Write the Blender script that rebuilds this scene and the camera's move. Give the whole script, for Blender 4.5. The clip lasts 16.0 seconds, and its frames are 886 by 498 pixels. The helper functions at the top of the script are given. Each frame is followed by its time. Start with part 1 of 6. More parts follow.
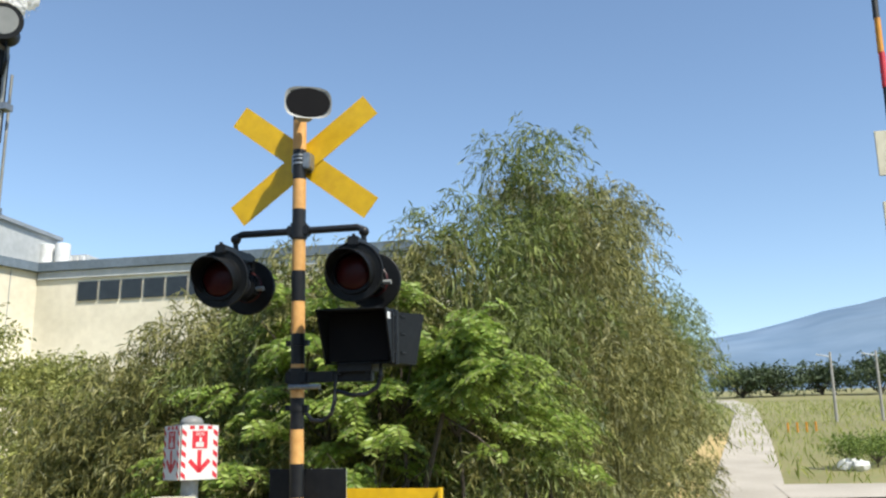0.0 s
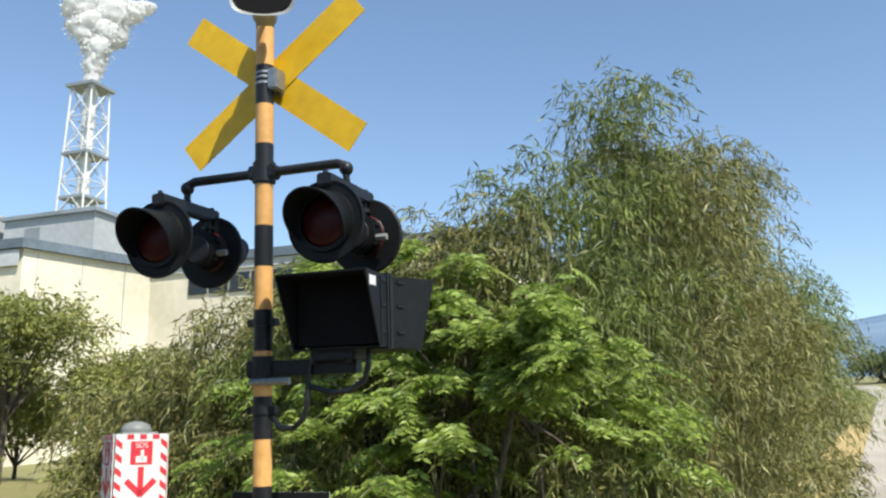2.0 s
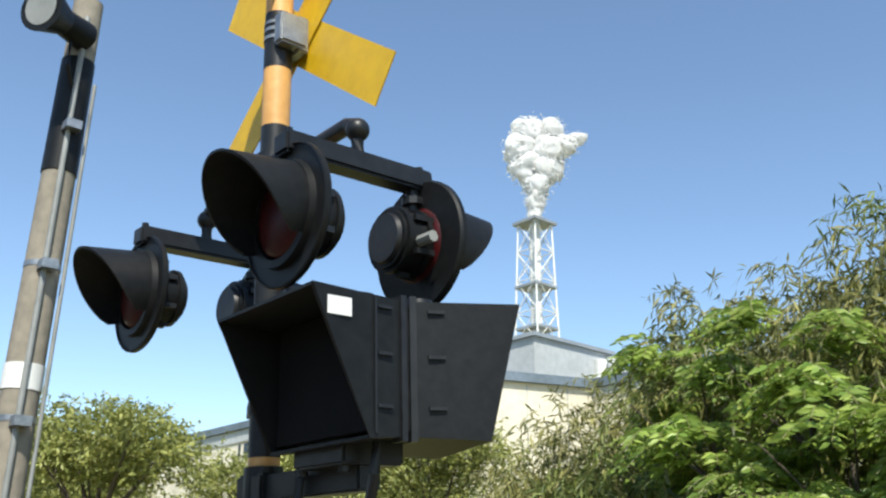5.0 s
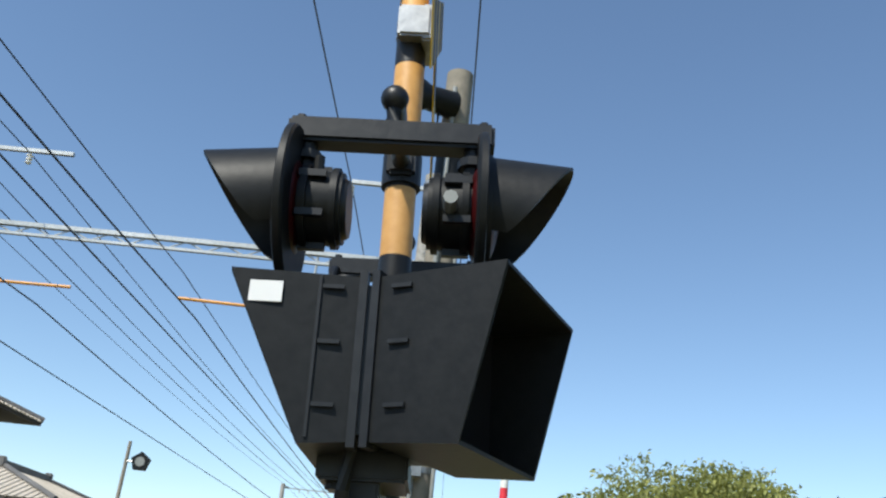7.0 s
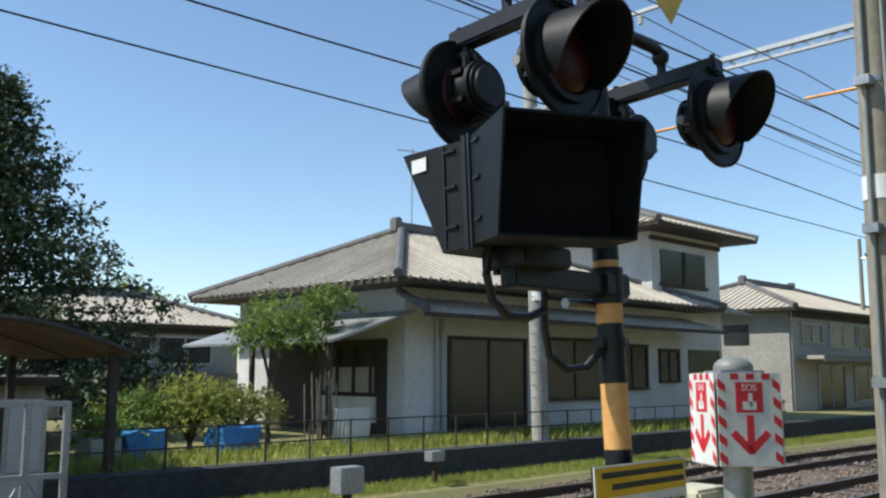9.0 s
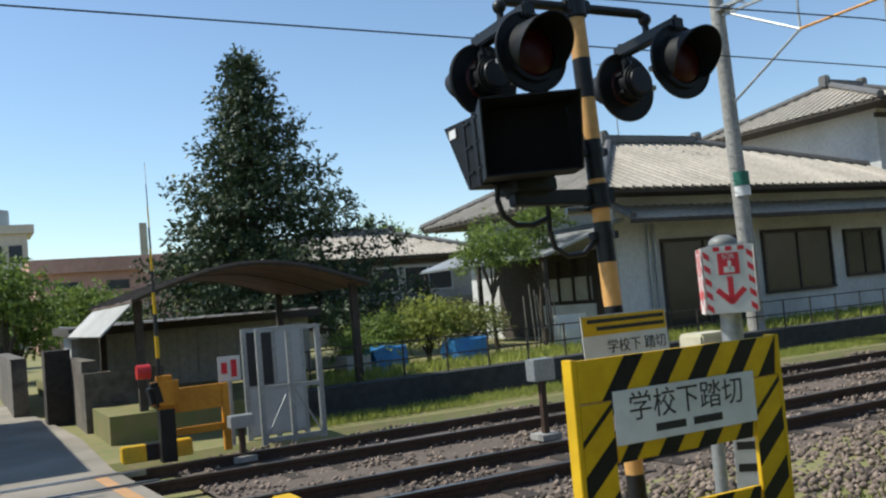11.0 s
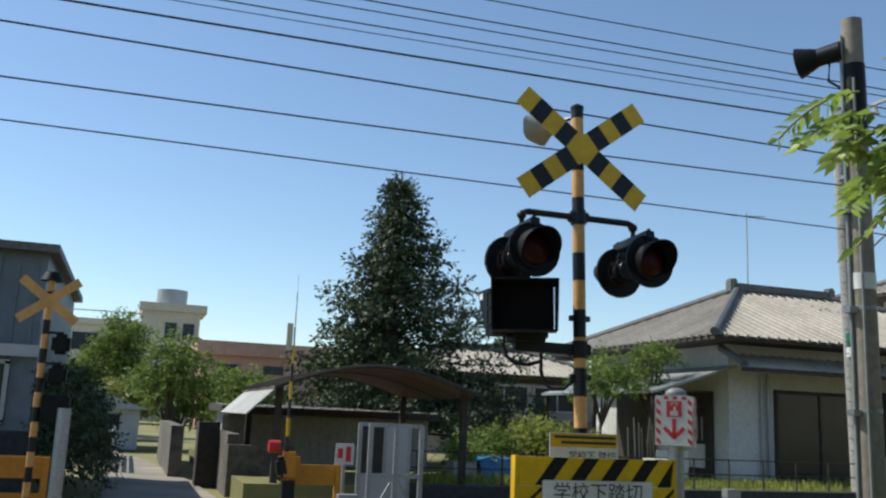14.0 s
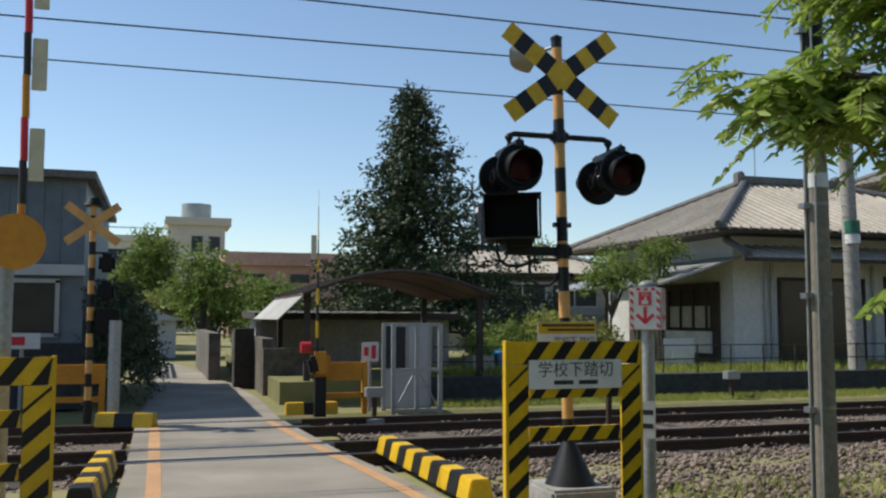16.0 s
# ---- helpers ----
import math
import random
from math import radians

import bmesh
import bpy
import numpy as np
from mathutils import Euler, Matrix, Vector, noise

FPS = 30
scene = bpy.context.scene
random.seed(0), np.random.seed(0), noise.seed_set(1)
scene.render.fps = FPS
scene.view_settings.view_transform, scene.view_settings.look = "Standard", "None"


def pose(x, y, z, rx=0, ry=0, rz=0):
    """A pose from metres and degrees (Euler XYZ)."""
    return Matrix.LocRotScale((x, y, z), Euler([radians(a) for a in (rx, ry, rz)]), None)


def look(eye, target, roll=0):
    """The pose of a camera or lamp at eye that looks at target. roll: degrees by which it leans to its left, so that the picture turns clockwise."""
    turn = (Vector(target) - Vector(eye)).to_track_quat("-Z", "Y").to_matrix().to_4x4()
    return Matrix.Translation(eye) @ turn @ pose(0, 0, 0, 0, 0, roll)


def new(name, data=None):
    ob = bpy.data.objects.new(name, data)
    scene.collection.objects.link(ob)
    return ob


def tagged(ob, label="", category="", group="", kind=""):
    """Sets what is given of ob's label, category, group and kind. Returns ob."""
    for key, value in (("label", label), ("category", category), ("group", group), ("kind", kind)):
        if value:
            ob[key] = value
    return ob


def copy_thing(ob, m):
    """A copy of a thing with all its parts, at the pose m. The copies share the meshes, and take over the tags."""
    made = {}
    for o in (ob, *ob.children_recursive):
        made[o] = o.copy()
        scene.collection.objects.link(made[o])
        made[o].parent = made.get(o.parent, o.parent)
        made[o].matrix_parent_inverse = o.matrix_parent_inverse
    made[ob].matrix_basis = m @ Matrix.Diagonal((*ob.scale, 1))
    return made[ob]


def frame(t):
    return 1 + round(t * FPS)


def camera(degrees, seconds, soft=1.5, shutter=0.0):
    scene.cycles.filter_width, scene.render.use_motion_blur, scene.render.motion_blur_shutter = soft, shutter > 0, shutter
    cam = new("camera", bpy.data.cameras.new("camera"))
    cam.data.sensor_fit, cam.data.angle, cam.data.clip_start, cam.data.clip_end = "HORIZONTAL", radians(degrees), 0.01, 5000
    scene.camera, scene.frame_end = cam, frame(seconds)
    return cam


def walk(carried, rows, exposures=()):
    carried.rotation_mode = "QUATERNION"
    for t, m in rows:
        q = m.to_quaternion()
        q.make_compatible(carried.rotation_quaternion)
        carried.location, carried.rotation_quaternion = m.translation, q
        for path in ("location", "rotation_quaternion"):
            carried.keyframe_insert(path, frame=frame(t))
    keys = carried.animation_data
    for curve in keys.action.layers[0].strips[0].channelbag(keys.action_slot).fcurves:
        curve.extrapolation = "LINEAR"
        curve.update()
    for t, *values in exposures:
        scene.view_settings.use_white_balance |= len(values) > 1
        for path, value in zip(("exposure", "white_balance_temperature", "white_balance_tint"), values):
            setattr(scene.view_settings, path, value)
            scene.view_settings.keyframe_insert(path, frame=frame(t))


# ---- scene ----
cam = camera(52.3, 16.0, soft=2.3)
PATH = [
    (0, (2.143, -5.56, 1.386), (1.73, -3.659, 1.849), -0.5),
    (0.5, (2.191, -5.161, 1.464), (1.695, -3.291, 1.972), 0.9),
    (1, (2.209, -4.7, 1.444), (1.644, -2.852, 1.959), 1.5),
    (1.5, (2.254, -4.316, 1.476), (1.652, -2.469, 1.954), 1.1),
    (2, (2.266, -3.827, 1.53), (1.599, -1.994, 1.973), -0.6),
    (2.5, (2.222, -3.446, 1.519), (1.471, -1.642, 1.942), -1.4),
    (3, (2.194, -3.04, 1.588), (1.342, -1.283, 2.02), -1.7),
    (3.5, (2.246, -2.631, 1.589), (1.285, -0.933, 2.031), -1.8),
    (4, (2.273, -2.207, 1.639), (1.145, -0.622, 2.106), -0.7),
    (4.4, (2.307, -1.870, 1.692), (1.024, -0.413, 2.174), -1.2),
    (4.8, (2.314, -1.572, 1.695), (0.935, -0.261, 2.313), 0.1),
    (5, (2.284, -1.39, 1.695), (0.85, -0.179, 2.387), 0.8),
    (7.5, (2.318, 0.487, 1.728), (0.49, -0.003, 2.375), 6.8),
    (8, (2.423, 0.952, 1.641), (0.727, 0.026, 2.155), 6.6),
    (8.5, (2.431, 1.284, 1.656), (0.889, 0.069, 2.037), 4.6),
    (9, (2.495, 1.692, 1.641), (1.121, 0.265, 1.911), 0.2),
    (9.7, (2.547, 2.247, 1.542), (1.35, 0.649, 1.655), -3.2),
    (12, (2.866, 4.099, 1.497), (2.086, 2.268, 1.703), -2.4),
    (12.5, (2.865, 4.387, 1.504), (2.084, 2.577, 1.84), 0.2),
    (13, (2.862, 4.844, 1.404), (2.062, 3.049, 1.774), 0.8),
    (13.5, (2.893, 5.201, 1.411), (2.137, 3.386, 1.779), 1.0),
    (14, (2.925, 5.55, 1.418), (2.301, 3.686, 1.788), 2.4),
    (14.5, (2.937, 5.871, 1.364), (2.384, 3.979, 1.696), 3.5),
    (15, (2.962, 6.165, 1.353), (2.383, 4.267, 1.604), 3.1),
    (15.5, (3.047, 6.433, 1.354), (2.432, 4.54, 1.543), 1.1),
    (16, (3.1, 6.575, 1.386), (2.506, 4.671, 1.54), 0.1),
]

walk(cam, [(t, look(e, a, r)) for t, e, a, r in PATH],
     exposures=[(0.0, 0.43, 6700, 8), (3.0, 0.44, 6650, 7), (4.3, 0.66, 6650, 7), (5.0, 0.54, 6600, 6), (7.5, 0.20, 6400, 6), (9.5, 0.24, 6400, 6), (12.0, -0.02, 6450, 6), (13.0, -0.14, 6400, 6), (14.0, 0.02, 6450, 6), (15.0, -0.10, 6550, 7), (16.0, -0.05, 6700, 8)])

# ---- light ----
SUN = Vector((0.51, -0.37, 0.77)).normalized()
world = bpy.data.worlds.new("world")
scene.world = world
world.use_nodes = True
sky = world.node_tree.nodes.new("ShaderNodeTexSky")
sky.sky_type = 'NISHITA'
sky.sun_disc = False
sky.sun_elevation = math.asin(SUN.z)
sky.sun_rotation = math.atan2(SUN.x, SUN.y)
sky.air_density, sky.dust_density, sky.ozone_density = 1.0, 0.15, 2.6
world.node_tree.links.new(sky.outputs[0], world.node_tree.nodes["Background"].inputs[0])
world.node_tree.nodes["Background"].inputs[1].default_value = 0.145
sun = new("sun", bpy.data.lights.new("sun", "SUN"))
sun.data.energy = 5.0
sun.data.angle = radians(0.53)
sun.data.color = (1.0, 0.95, 0.87)
sun.matrix_world = look(SUN * 60, (0, 0, 0))


# ---- materials ----
def mat(name, a, b=None, rough=0.6, metal=0.0, scale=8.0, big=0.7, bump=0.15, spec=0.5, island=False, thin=0.0, obrand=0.0, deep=0.72):
    """Two-scale procedural surface: fine grain between colours a and b, broad stains, bump."""
    m = bpy.data.materials.new(name)
    m.use_nodes = True
    nt = m.node_tree
    N, Lk = nt.nodes, nt.links
    p = N["Principled BSDF"]
    b = b or tuple(c * 0.7 for c in a)
    tc = N.new("ShaderNodeTexCoord")
    n1 = N.new("ShaderNodeTexNoise")
    n1.inputs["Scale"].default_value, n1.inputs["Detail"].default_value = scale, 6
    n2 = N.new("ShaderNodeTexNoise")
    n2.inputs["Scale"].default_value, n2.inputs["Detail"].default_value = big, 4
    Lk.new(tc.outputs["Object"], n1.inputs["Vector"])
    Lk.new(tc.outputs["Object"], n2.inputs["Vector"])
    ramp = N.new("ShaderNodeValToRGB")
    ramp.color_ramp.elements[0].position, ramp.color_ramp.elements[1].position = 0.32, 0.68
    ramp.color_ramp.elements[0].color, ramp.color_ramp.elements[1].color = (*b, 1), (*a, 1)
    if island:
        g = N.new("ShaderNodeNewGeometry")
        Lk.new(g.outputs["Random Per Island"], ramp.inputs[0])
        ramp.color_ramp.elements[0].position, ramp.color_ramp.elements[1].position = 0.0, 1.0
    else:
        Lk.new(n1.outputs[0], ramp.inputs[0])
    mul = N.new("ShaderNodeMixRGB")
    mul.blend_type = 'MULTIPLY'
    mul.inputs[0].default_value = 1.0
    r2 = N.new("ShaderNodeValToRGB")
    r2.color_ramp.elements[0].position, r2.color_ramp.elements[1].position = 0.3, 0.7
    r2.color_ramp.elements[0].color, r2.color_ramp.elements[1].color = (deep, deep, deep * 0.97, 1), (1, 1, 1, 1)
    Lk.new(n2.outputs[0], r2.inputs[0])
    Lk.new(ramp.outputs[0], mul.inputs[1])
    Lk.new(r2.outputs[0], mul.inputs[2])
    col = mul.outputs[0]
    if obrand:
        oi = N.new("ShaderNodeObjectInfo")
        hs = N.new("ShaderNodeHueSaturation")
        mr = N.new("ShaderNodeMapRange")
        mr.inputs[3].default_value, mr.inputs[4].default_value = 1 - obrand, 1 + obrand
        Lk.new(oi.outputs["Random"], mr.inputs[0])
        Lk.new(mr.outputs[0], hs.inputs["Value"])
        Lk.new(col, hs.inputs["Color"])
        col = hs.outputs[0]
    Lk.new(col, p.inputs["Base Color"])
    p.inputs["Roughness"].default_value = rough
    p.inputs["Metallic"].default_value = metal
    p.inputs["Specular IOR Level"].default_value = spec
    if bump:
        bp = N.new("ShaderNodeBump")
        bp.inputs["Strength"].default_value, bp.inputs["Distance"].default_value = bump, 0.02
        Lk.new(n1.outputs[0], bp.inputs["Height"])
        Lk.new(bp.outputs[0], p.inputs["Normal"])
    if thin:
        tr = N.new("ShaderNodeBsdfTranslucent")
        mx = N.new("ShaderNodeMixShader")
        mx.inputs[0].default_value = thin
        Lk.new(col, tr.inputs[0])
        Lk.new(p.outputs[0], mx.inputs[1])
        Lk.new(tr.outputs[0], mx.inputs[2])
        Lk.new(mx.outputs[0], N["Material Output"].inputs[0])
    return m


M = dict(
    black=mat("black_paint", (0.016, 0.017, 0.019), (0.009, 0.010, 0.012), 0.42, scale=30, big=3, bump=0.05, spec=0.35),
    hood=mat("black_satin_metal", (0.011, 0.012, 0.013), (0.006, 0.007, 0.008), 0.48, scale=40, big=4, bump=0.04, spec=0.22),
    inside=mat("matt_black", (0.006, 0.006, 0.007), (0.004, 0.004, 0.005), 0.9, bump=0.05, spec=0.2),
    orange=mat("orange_paint", (0.76, 0.42, 0.14), (0.66, 0.34, 0.10), 0.5, scale=25, big=2.5, bump=0.05),
    yellow=mat("yellow_paint", (0.80, 0.50, 0.012), (0.70, 0.42, 0.010), 0.45, scale=20, big=2, bump=0.05),
    amber=mat("amber_barrier_paint", (0.70, 0.30, 0.02), (0.60, 0.24, 0.015), 0.5, scale=20, big=2, bump=0.05),
    lens=mat("red_lamp_glass", (0.055, 0.004, 0.005), (0.035, 0.003, 0.004), 0.4, scale=30, bump=0.02, spec=0.25),
    steel=mat("grey_steel", (0.42, 0.43, 0.44), (0.30, 0.31, 0.32), 0.4, 0.8, scale=30, bump=0.05),
    galv=mat("galvanised_steel", (0.50, 0.52, 0.53), (0.36, 0.38, 0.39), 0.5, 0.6, scale=30, bump=0.05),
    white=mat("white_paint", (0.80, 0.80, 0.78), (0.70, 0.70, 0.68), 0.55, scale=14, big=1.5, bump=0.04),
    sticker=mat("white_label", (0.85, 0.85, 0.84), (0.78, 0.78, 0.78), 0.5, bump=0.0),
    red=mat("red_print", (0.72, 0.03, 0.05), (0.62, 0.025, 0.04), 0.5, bump=0.0),
    ink=mat("black_ink", (0.02, 0.02, 0.02), (0.03, 0.03, 0.03), 0.6, bump=0.0),
    oldwall=mat("old_stained_concrete", (0.23, 0.205, 0.17), (0.12, 0.105, 0.088), 0.95, scale=7, big=0.9, bump=0.4, deep=0.5),
    concrete=mat("weathered_concrete", (0.42, 0.40, 0.37), (0.28, 0.27, 0.25), 0.9, scale=12, big=1.2, bump=0.35),
    pole=mat("pole_concrete", (0.30, 0.265, 0.21), (0.22, 0.195, 0.155), 0.85, scale=18, big=1.0, bump=0.2),
    asphalt=mat("worn_asphalt", (0.37, 0.325, 0.265), (0.27, 0.24, 0.195), 0.92, scale=60, big=0.9, bump=0.4, deep=0.6),
    lane=mat("orange_line_paint", (0.62, 0.33, 0.13), (0.48, 0.27, 0.13), 0.7, scale=25, big=1.5, bump=0.2),
    rail=mat("rusty_rail_steel", (0.10, 0.055, 0.035), (0.055, 0.032, 0.022), 0.7, 0.2, scale=25, bump=0.2),
    railtop=mat("polished_rail_head", (0.5, 0.47, 0.44), (0.38, 0.35, 0.32), 0.3, 0.9, scale=40, bump=0.05),
    sleeper=mat("dark_wood_sleeper", (0.06, 0.045, 0.033), (0.035, 0.027, 0.02), 0.9, scale=25, bump=0.4),
    stone=mat("ballast_stone", (0.36, 0.275, 0.215), (0.075, 0.058, 0.046), 0.95, scale=6, big=0.5, bump=0.3, island=True),
    bed=mat("ballast_bed", (0.19, 0.145, 0.115), (0.09, 0.07, 0.055), 0.95, scale=35, big=0.6, bump=0.9),
    soil=mat("ground_cover", (0.20, 0.22, 0.07), (0.28, 0.23, 0.11), 0.95, scale=3.5, big=0.12, bump=0.6),
    dry=mat("dry_grass_verge", (0.58, 0.42, 0.18), (0.42, 0.32, 0.14), 0.95, scale=9, big=0.6, bump=0.6),
    gravel=mat("gravel_path", (0.52, 0.47, 0.40), (0.40, 0.36, 0.30), 0.95, scale=30, big=0.4, bump=0.5),
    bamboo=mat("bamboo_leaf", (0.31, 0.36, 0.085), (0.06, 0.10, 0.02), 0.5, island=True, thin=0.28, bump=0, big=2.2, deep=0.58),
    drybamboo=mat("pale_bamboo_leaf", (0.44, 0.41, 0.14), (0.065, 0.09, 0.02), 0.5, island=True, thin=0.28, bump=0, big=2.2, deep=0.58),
    locust=mat("fresh_compound_leaf", (0.48, 0.60, 0.13), (0.23, 0.36, 0.065), 0.42, island=True, thin=0.45, bump=0, big=2.0, deep=0.6),
    pine=mat("conifer_foliage", (0.085, 0.125, 0.045), (0.025, 0.045, 0.017), 0.6, island=True, thin=0.12, bump=0, big=0.4),
    shrub=mat("shrub_leaf", (0.29, 0.38, 0.08), (0.08, 0.135, 0.027), 0.7, island=True, thin=0.35, bump=0, big=0.5),
    olive=mat("olive_leaf", (0.42, 0.43, 0.12), (0.15, 0.18, 0.04), 0.55, island=True, thin=0.25, bump=0, big=0.5),
    grass=mat("grass_blade", (0.46, 0.49, 0.11), (0.21, 0.26, 0.05), 0.6, island=True, thin=0.48, bump=0, big=0.5),
    bark=mat("bark", (0.13, 0.105, 0.08), (0.07, 0.055, 0.04), 0.9, scale=14, big=2, bump=0.6),
    cane=mat("bamboo_cane", (0.22, 0.22, 0.08), (0.13, 0.13, 0.05), 0.5, scale=8, bump=0.1),
    plaster=mat("white_plaster", (0.70, 0.70, 0.69), (0.58, 0.58, 0.57), 0.85, scale=9, big=0.6, bump=0.1),
    stucco=mat("greyed_stucco", (0.44, 0.42, 0.38), (0.34, 0.325, 0.295), 0.9, scale=8, big=0.5, bump=0.15),
    cream=mat("cream_cladding", (0.80, 0.74, 0.60), (0.72, 0.66, 0.53), 0.7, scale=3, big=0.2, bump=0.05),
    greyclad=mat("grey_cladding", (0.52, 0.54, 0.55), (0.43, 0.45, 0.46), 0.6, scale=3, big=0.2, bump=0.05),
    tile=mat("grey_roof_tile", (0.54, 0.48, 0.40), (0.40, 0.355, 0.295), 0.75, scale=10, big=0.5, bump=0.25, obrand=0.10),
    ridge=mat("dark_ridge_tile", (0.17, 0.165, 0.16), (0.11, 0.105, 0.10), 0.6, scale=12, big=0.8, bump=0.25),
    timber=mat("dark_timber", (0.075, 0.058, 0.045), (0.045, 0.036, 0.028), 0.8, scale=10, big=1, bump=0.3),
    darkglass=mat("dark_window_glass", (0.03, 0.035, 0.04), (0.02, 0.024, 0.028), 0.18, scale=2, bump=0.0, spec=0.45),
    curtain=mat("pale_shutter", (0.58, 0.57, 0.52), (0.46, 0.45, 0.41), 0.7, scale=6, bump=0.05),
    darkwall=mat("dark_retaining_wall", (0.055, 0.058, 0.058), (0.032, 0.034, 0.035), 0.9, scale=8, big=0.6, bump=0.3),
    blueclad=mat("blue_grey_metal_cladding", (0.17, 0.21, 0.25), (0.13, 0.165, 0.20), 0.5, 0.2, scale=4, big=0.5, bump=0.05),
    pinkroof=mat("faded_red_roof", (0.62, 0.36, 0.30), (0.52, 0.29, 0.24), 0.8, scale=3, big=0.2, bump=0.1),
    canopy=mat("brown_canopy_sheet", (0.30, 0.19, 0.13), (0.20, 0.12, 0.085), 0.4, scale=6, big=1, bump=0.1, thin=0.3),
    blue=mat("blue_plastic_sheet", (0.04, 0.22, 0.50), (0.03, 0.16, 0.40), 0.5, scale=8, bump=0.2),
    green=mat("green_plate", (0.02, 0.16, 0.10), (0.015, 0.12, 0.08), 0.5, bump=0.0),
    redpaint=mat("bright_red_plastic", (0.60, 0.03, 0.03), (0.5, 0.02, 0.02), 0.4, bump=0.0),
    wire=mat("dark_cable", (0.03, 0.03, 0.033), (0.02, 0.02, 0.022), 0.6, bump=0.0),
    # blue distance haze is put straight into the wooded hill's colour
    hill=mat("wooded_hill_painted_haze", (0.20, 0.28, 0.38), (0.15, 0.225, 0.32), 1.0, scale=0.02, big=0.006, bump=0.0, spec=0.0),
    field=mat("far_field_grass", (0.19, 0.24, 0.07), (0.12, 0.165, 0.045), 1.0, scale=0.6, big=0.05, bump=0.3),
    steam=mat("white_steam", (0.98, 0.98, 0.98), (0.95, 0.95, 0.96), 1.0, scale=0.4, big=0.1, bump=0.1, spec=0.0, thin=0.5),
    shedwall=mat("dull_grey_boards", (0.50, 0.50, 0.48), (0.38, 0.38, 0.365), 0.8, scale=9, big=0.8, bump=0.2),
    horn=mat("grey_horn_plastic", (0.30, 0.31, 0.30), (0.22, 0.23, 0.22), 0.5, bump=0.05),
    cream2=mat("cream_cabinet_paint", (0.70, 0.66, 0.50), (0.60, 0.56, 0.42), 0.5, scale=12, big=2, bump=0.05),
)


# ---- mesh helpers ----
def thing(name, m=None, label="", category="", group="", kind=""):
    ob = new(name)
    ob.empty_display_size = 0.1
    if m is not None:
        ob.matrix_world = m
    return tagged(ob, label, category, group, kind)


def part(name, bm, material, parent=None, label="", smooth=False):
    if isinstance(bm, bpy.types.Mesh):
        me = bm
    else:
        me = bpy.data.meshes.new(name)
        bm.to_mesh(me)
        bm.free()
    if not me.materials:
        me.materials.append(material)
    if smooth:
        me.shade_smooth()
        me.set_sharp_from_angle(angle=radians(40))
    ob = new(name, me)
    if parent is not None:
        ob.parent = parent
    return tagged(ob, label)


def add_box(bm, x0, x1, y0, y1, z0, z1, m=None, bevel=0.0):
    mt = Matrix.Translation(((x0 + x1) / 2, (y0 + y1) / 2, (z0 + z1) / 2)) @ Matrix.Diagonal((x1 - x0, y1 - y0, z1 - z0, 1))
    if m is not None:
        mt = m @ mt
    r = bmesh.ops.create_cube(bm, size=1, matrix=mt)
    if bevel:
        es = list({e for v in r["verts"] for e in v.link_edges})
        bmesh.ops.bevel(bm, geom=es, offset=bevel, segments=2, affect='EDGES', clamp_overlap=True)
    return bm


def box(x0, x1, y0, y1, z0, z1, m=None, bevel=0.0):
    return add_box(bmesh.new(), x0, x1, y0, y1, z0, z1, m, bevel)


def add_cyl(bm, p0, p1, r0, r1=None, seg=14, caps=True):
    p0, p1 = Vector(p0), Vector(p1)
    d = p1 - p0
    mt = Matrix.Translation((p0 + p1) / 2) @ d.to_track_quat("Z", "Y").to_matrix().to_4x4()
    bmesh.ops.create_cone(bm, cap_ends=caps, segments=seg, radius1=r0, radius2=r0 if r1 is None else r1, depth=d.length, matrix=mt)
    return bm


def cyl(p0, p1, r0, r1=None, seg=14, caps=True):
    return add_cyl(bmesh.new(), p0, p1, r0, r1, seg, caps)


def add_tube(bm, pts, r, seg=8):
    pts = [Vector(p) for p in pts]
    rings = []
    for i, p in enumerate(pts):
        d = (pts[min(i + 1, len(pts) - 1)] - pts[max(i - 1, 0)]).normalized()
        q = d.to_track_quat("Z", "Y")
        rr = r[i] if isinstance(r, (list, tuple)) else r
        rings.append([bm.verts.new(p + q @ Vector((rr * math.cos(6.28319 * k / seg), rr * math.sin(6.28319 * k / seg), 0))) for k in range(seg)])
    for a, b in zip(rings, rings[1:]):
        for k in range(seg):
            bm.faces.new((a[k], a[(k + 1) % seg], b[(k + 1) % seg], b[k]))
    bm.faces.new(rings[0][::-1])
    bm.faces.new(rings[-1])
    return bm


def tube(pts, r, seg=8):
    return add_tube(bmesh.new(), pts, r, seg)


def poly_prism(pts, z0, z1):
    bm = bmesh.new()
    lo = [bm.verts.new((x, y, z0)) for x, y in pts]
    hi = [bm.verts.new((x, y, z1)) for x, y in pts]
    n = len(pts)
    bm.faces.new(lo[::-1])
    bm.faces.new(hi)
    for i in range(n):
        bm.faces.new((lo[i], lo[(i + 1) % n], hi[(i + 1) % n], hi[i]))
    bmesh.ops.recalc_face_normals(bm, faces=bm.faces)
    return bm


def quads(bm, verts, faces):
    vs = [bm.verts.new(v) for v in verts]
    for f in faces:
        bm.faces.new([vs[i] for i in f])
    return bm


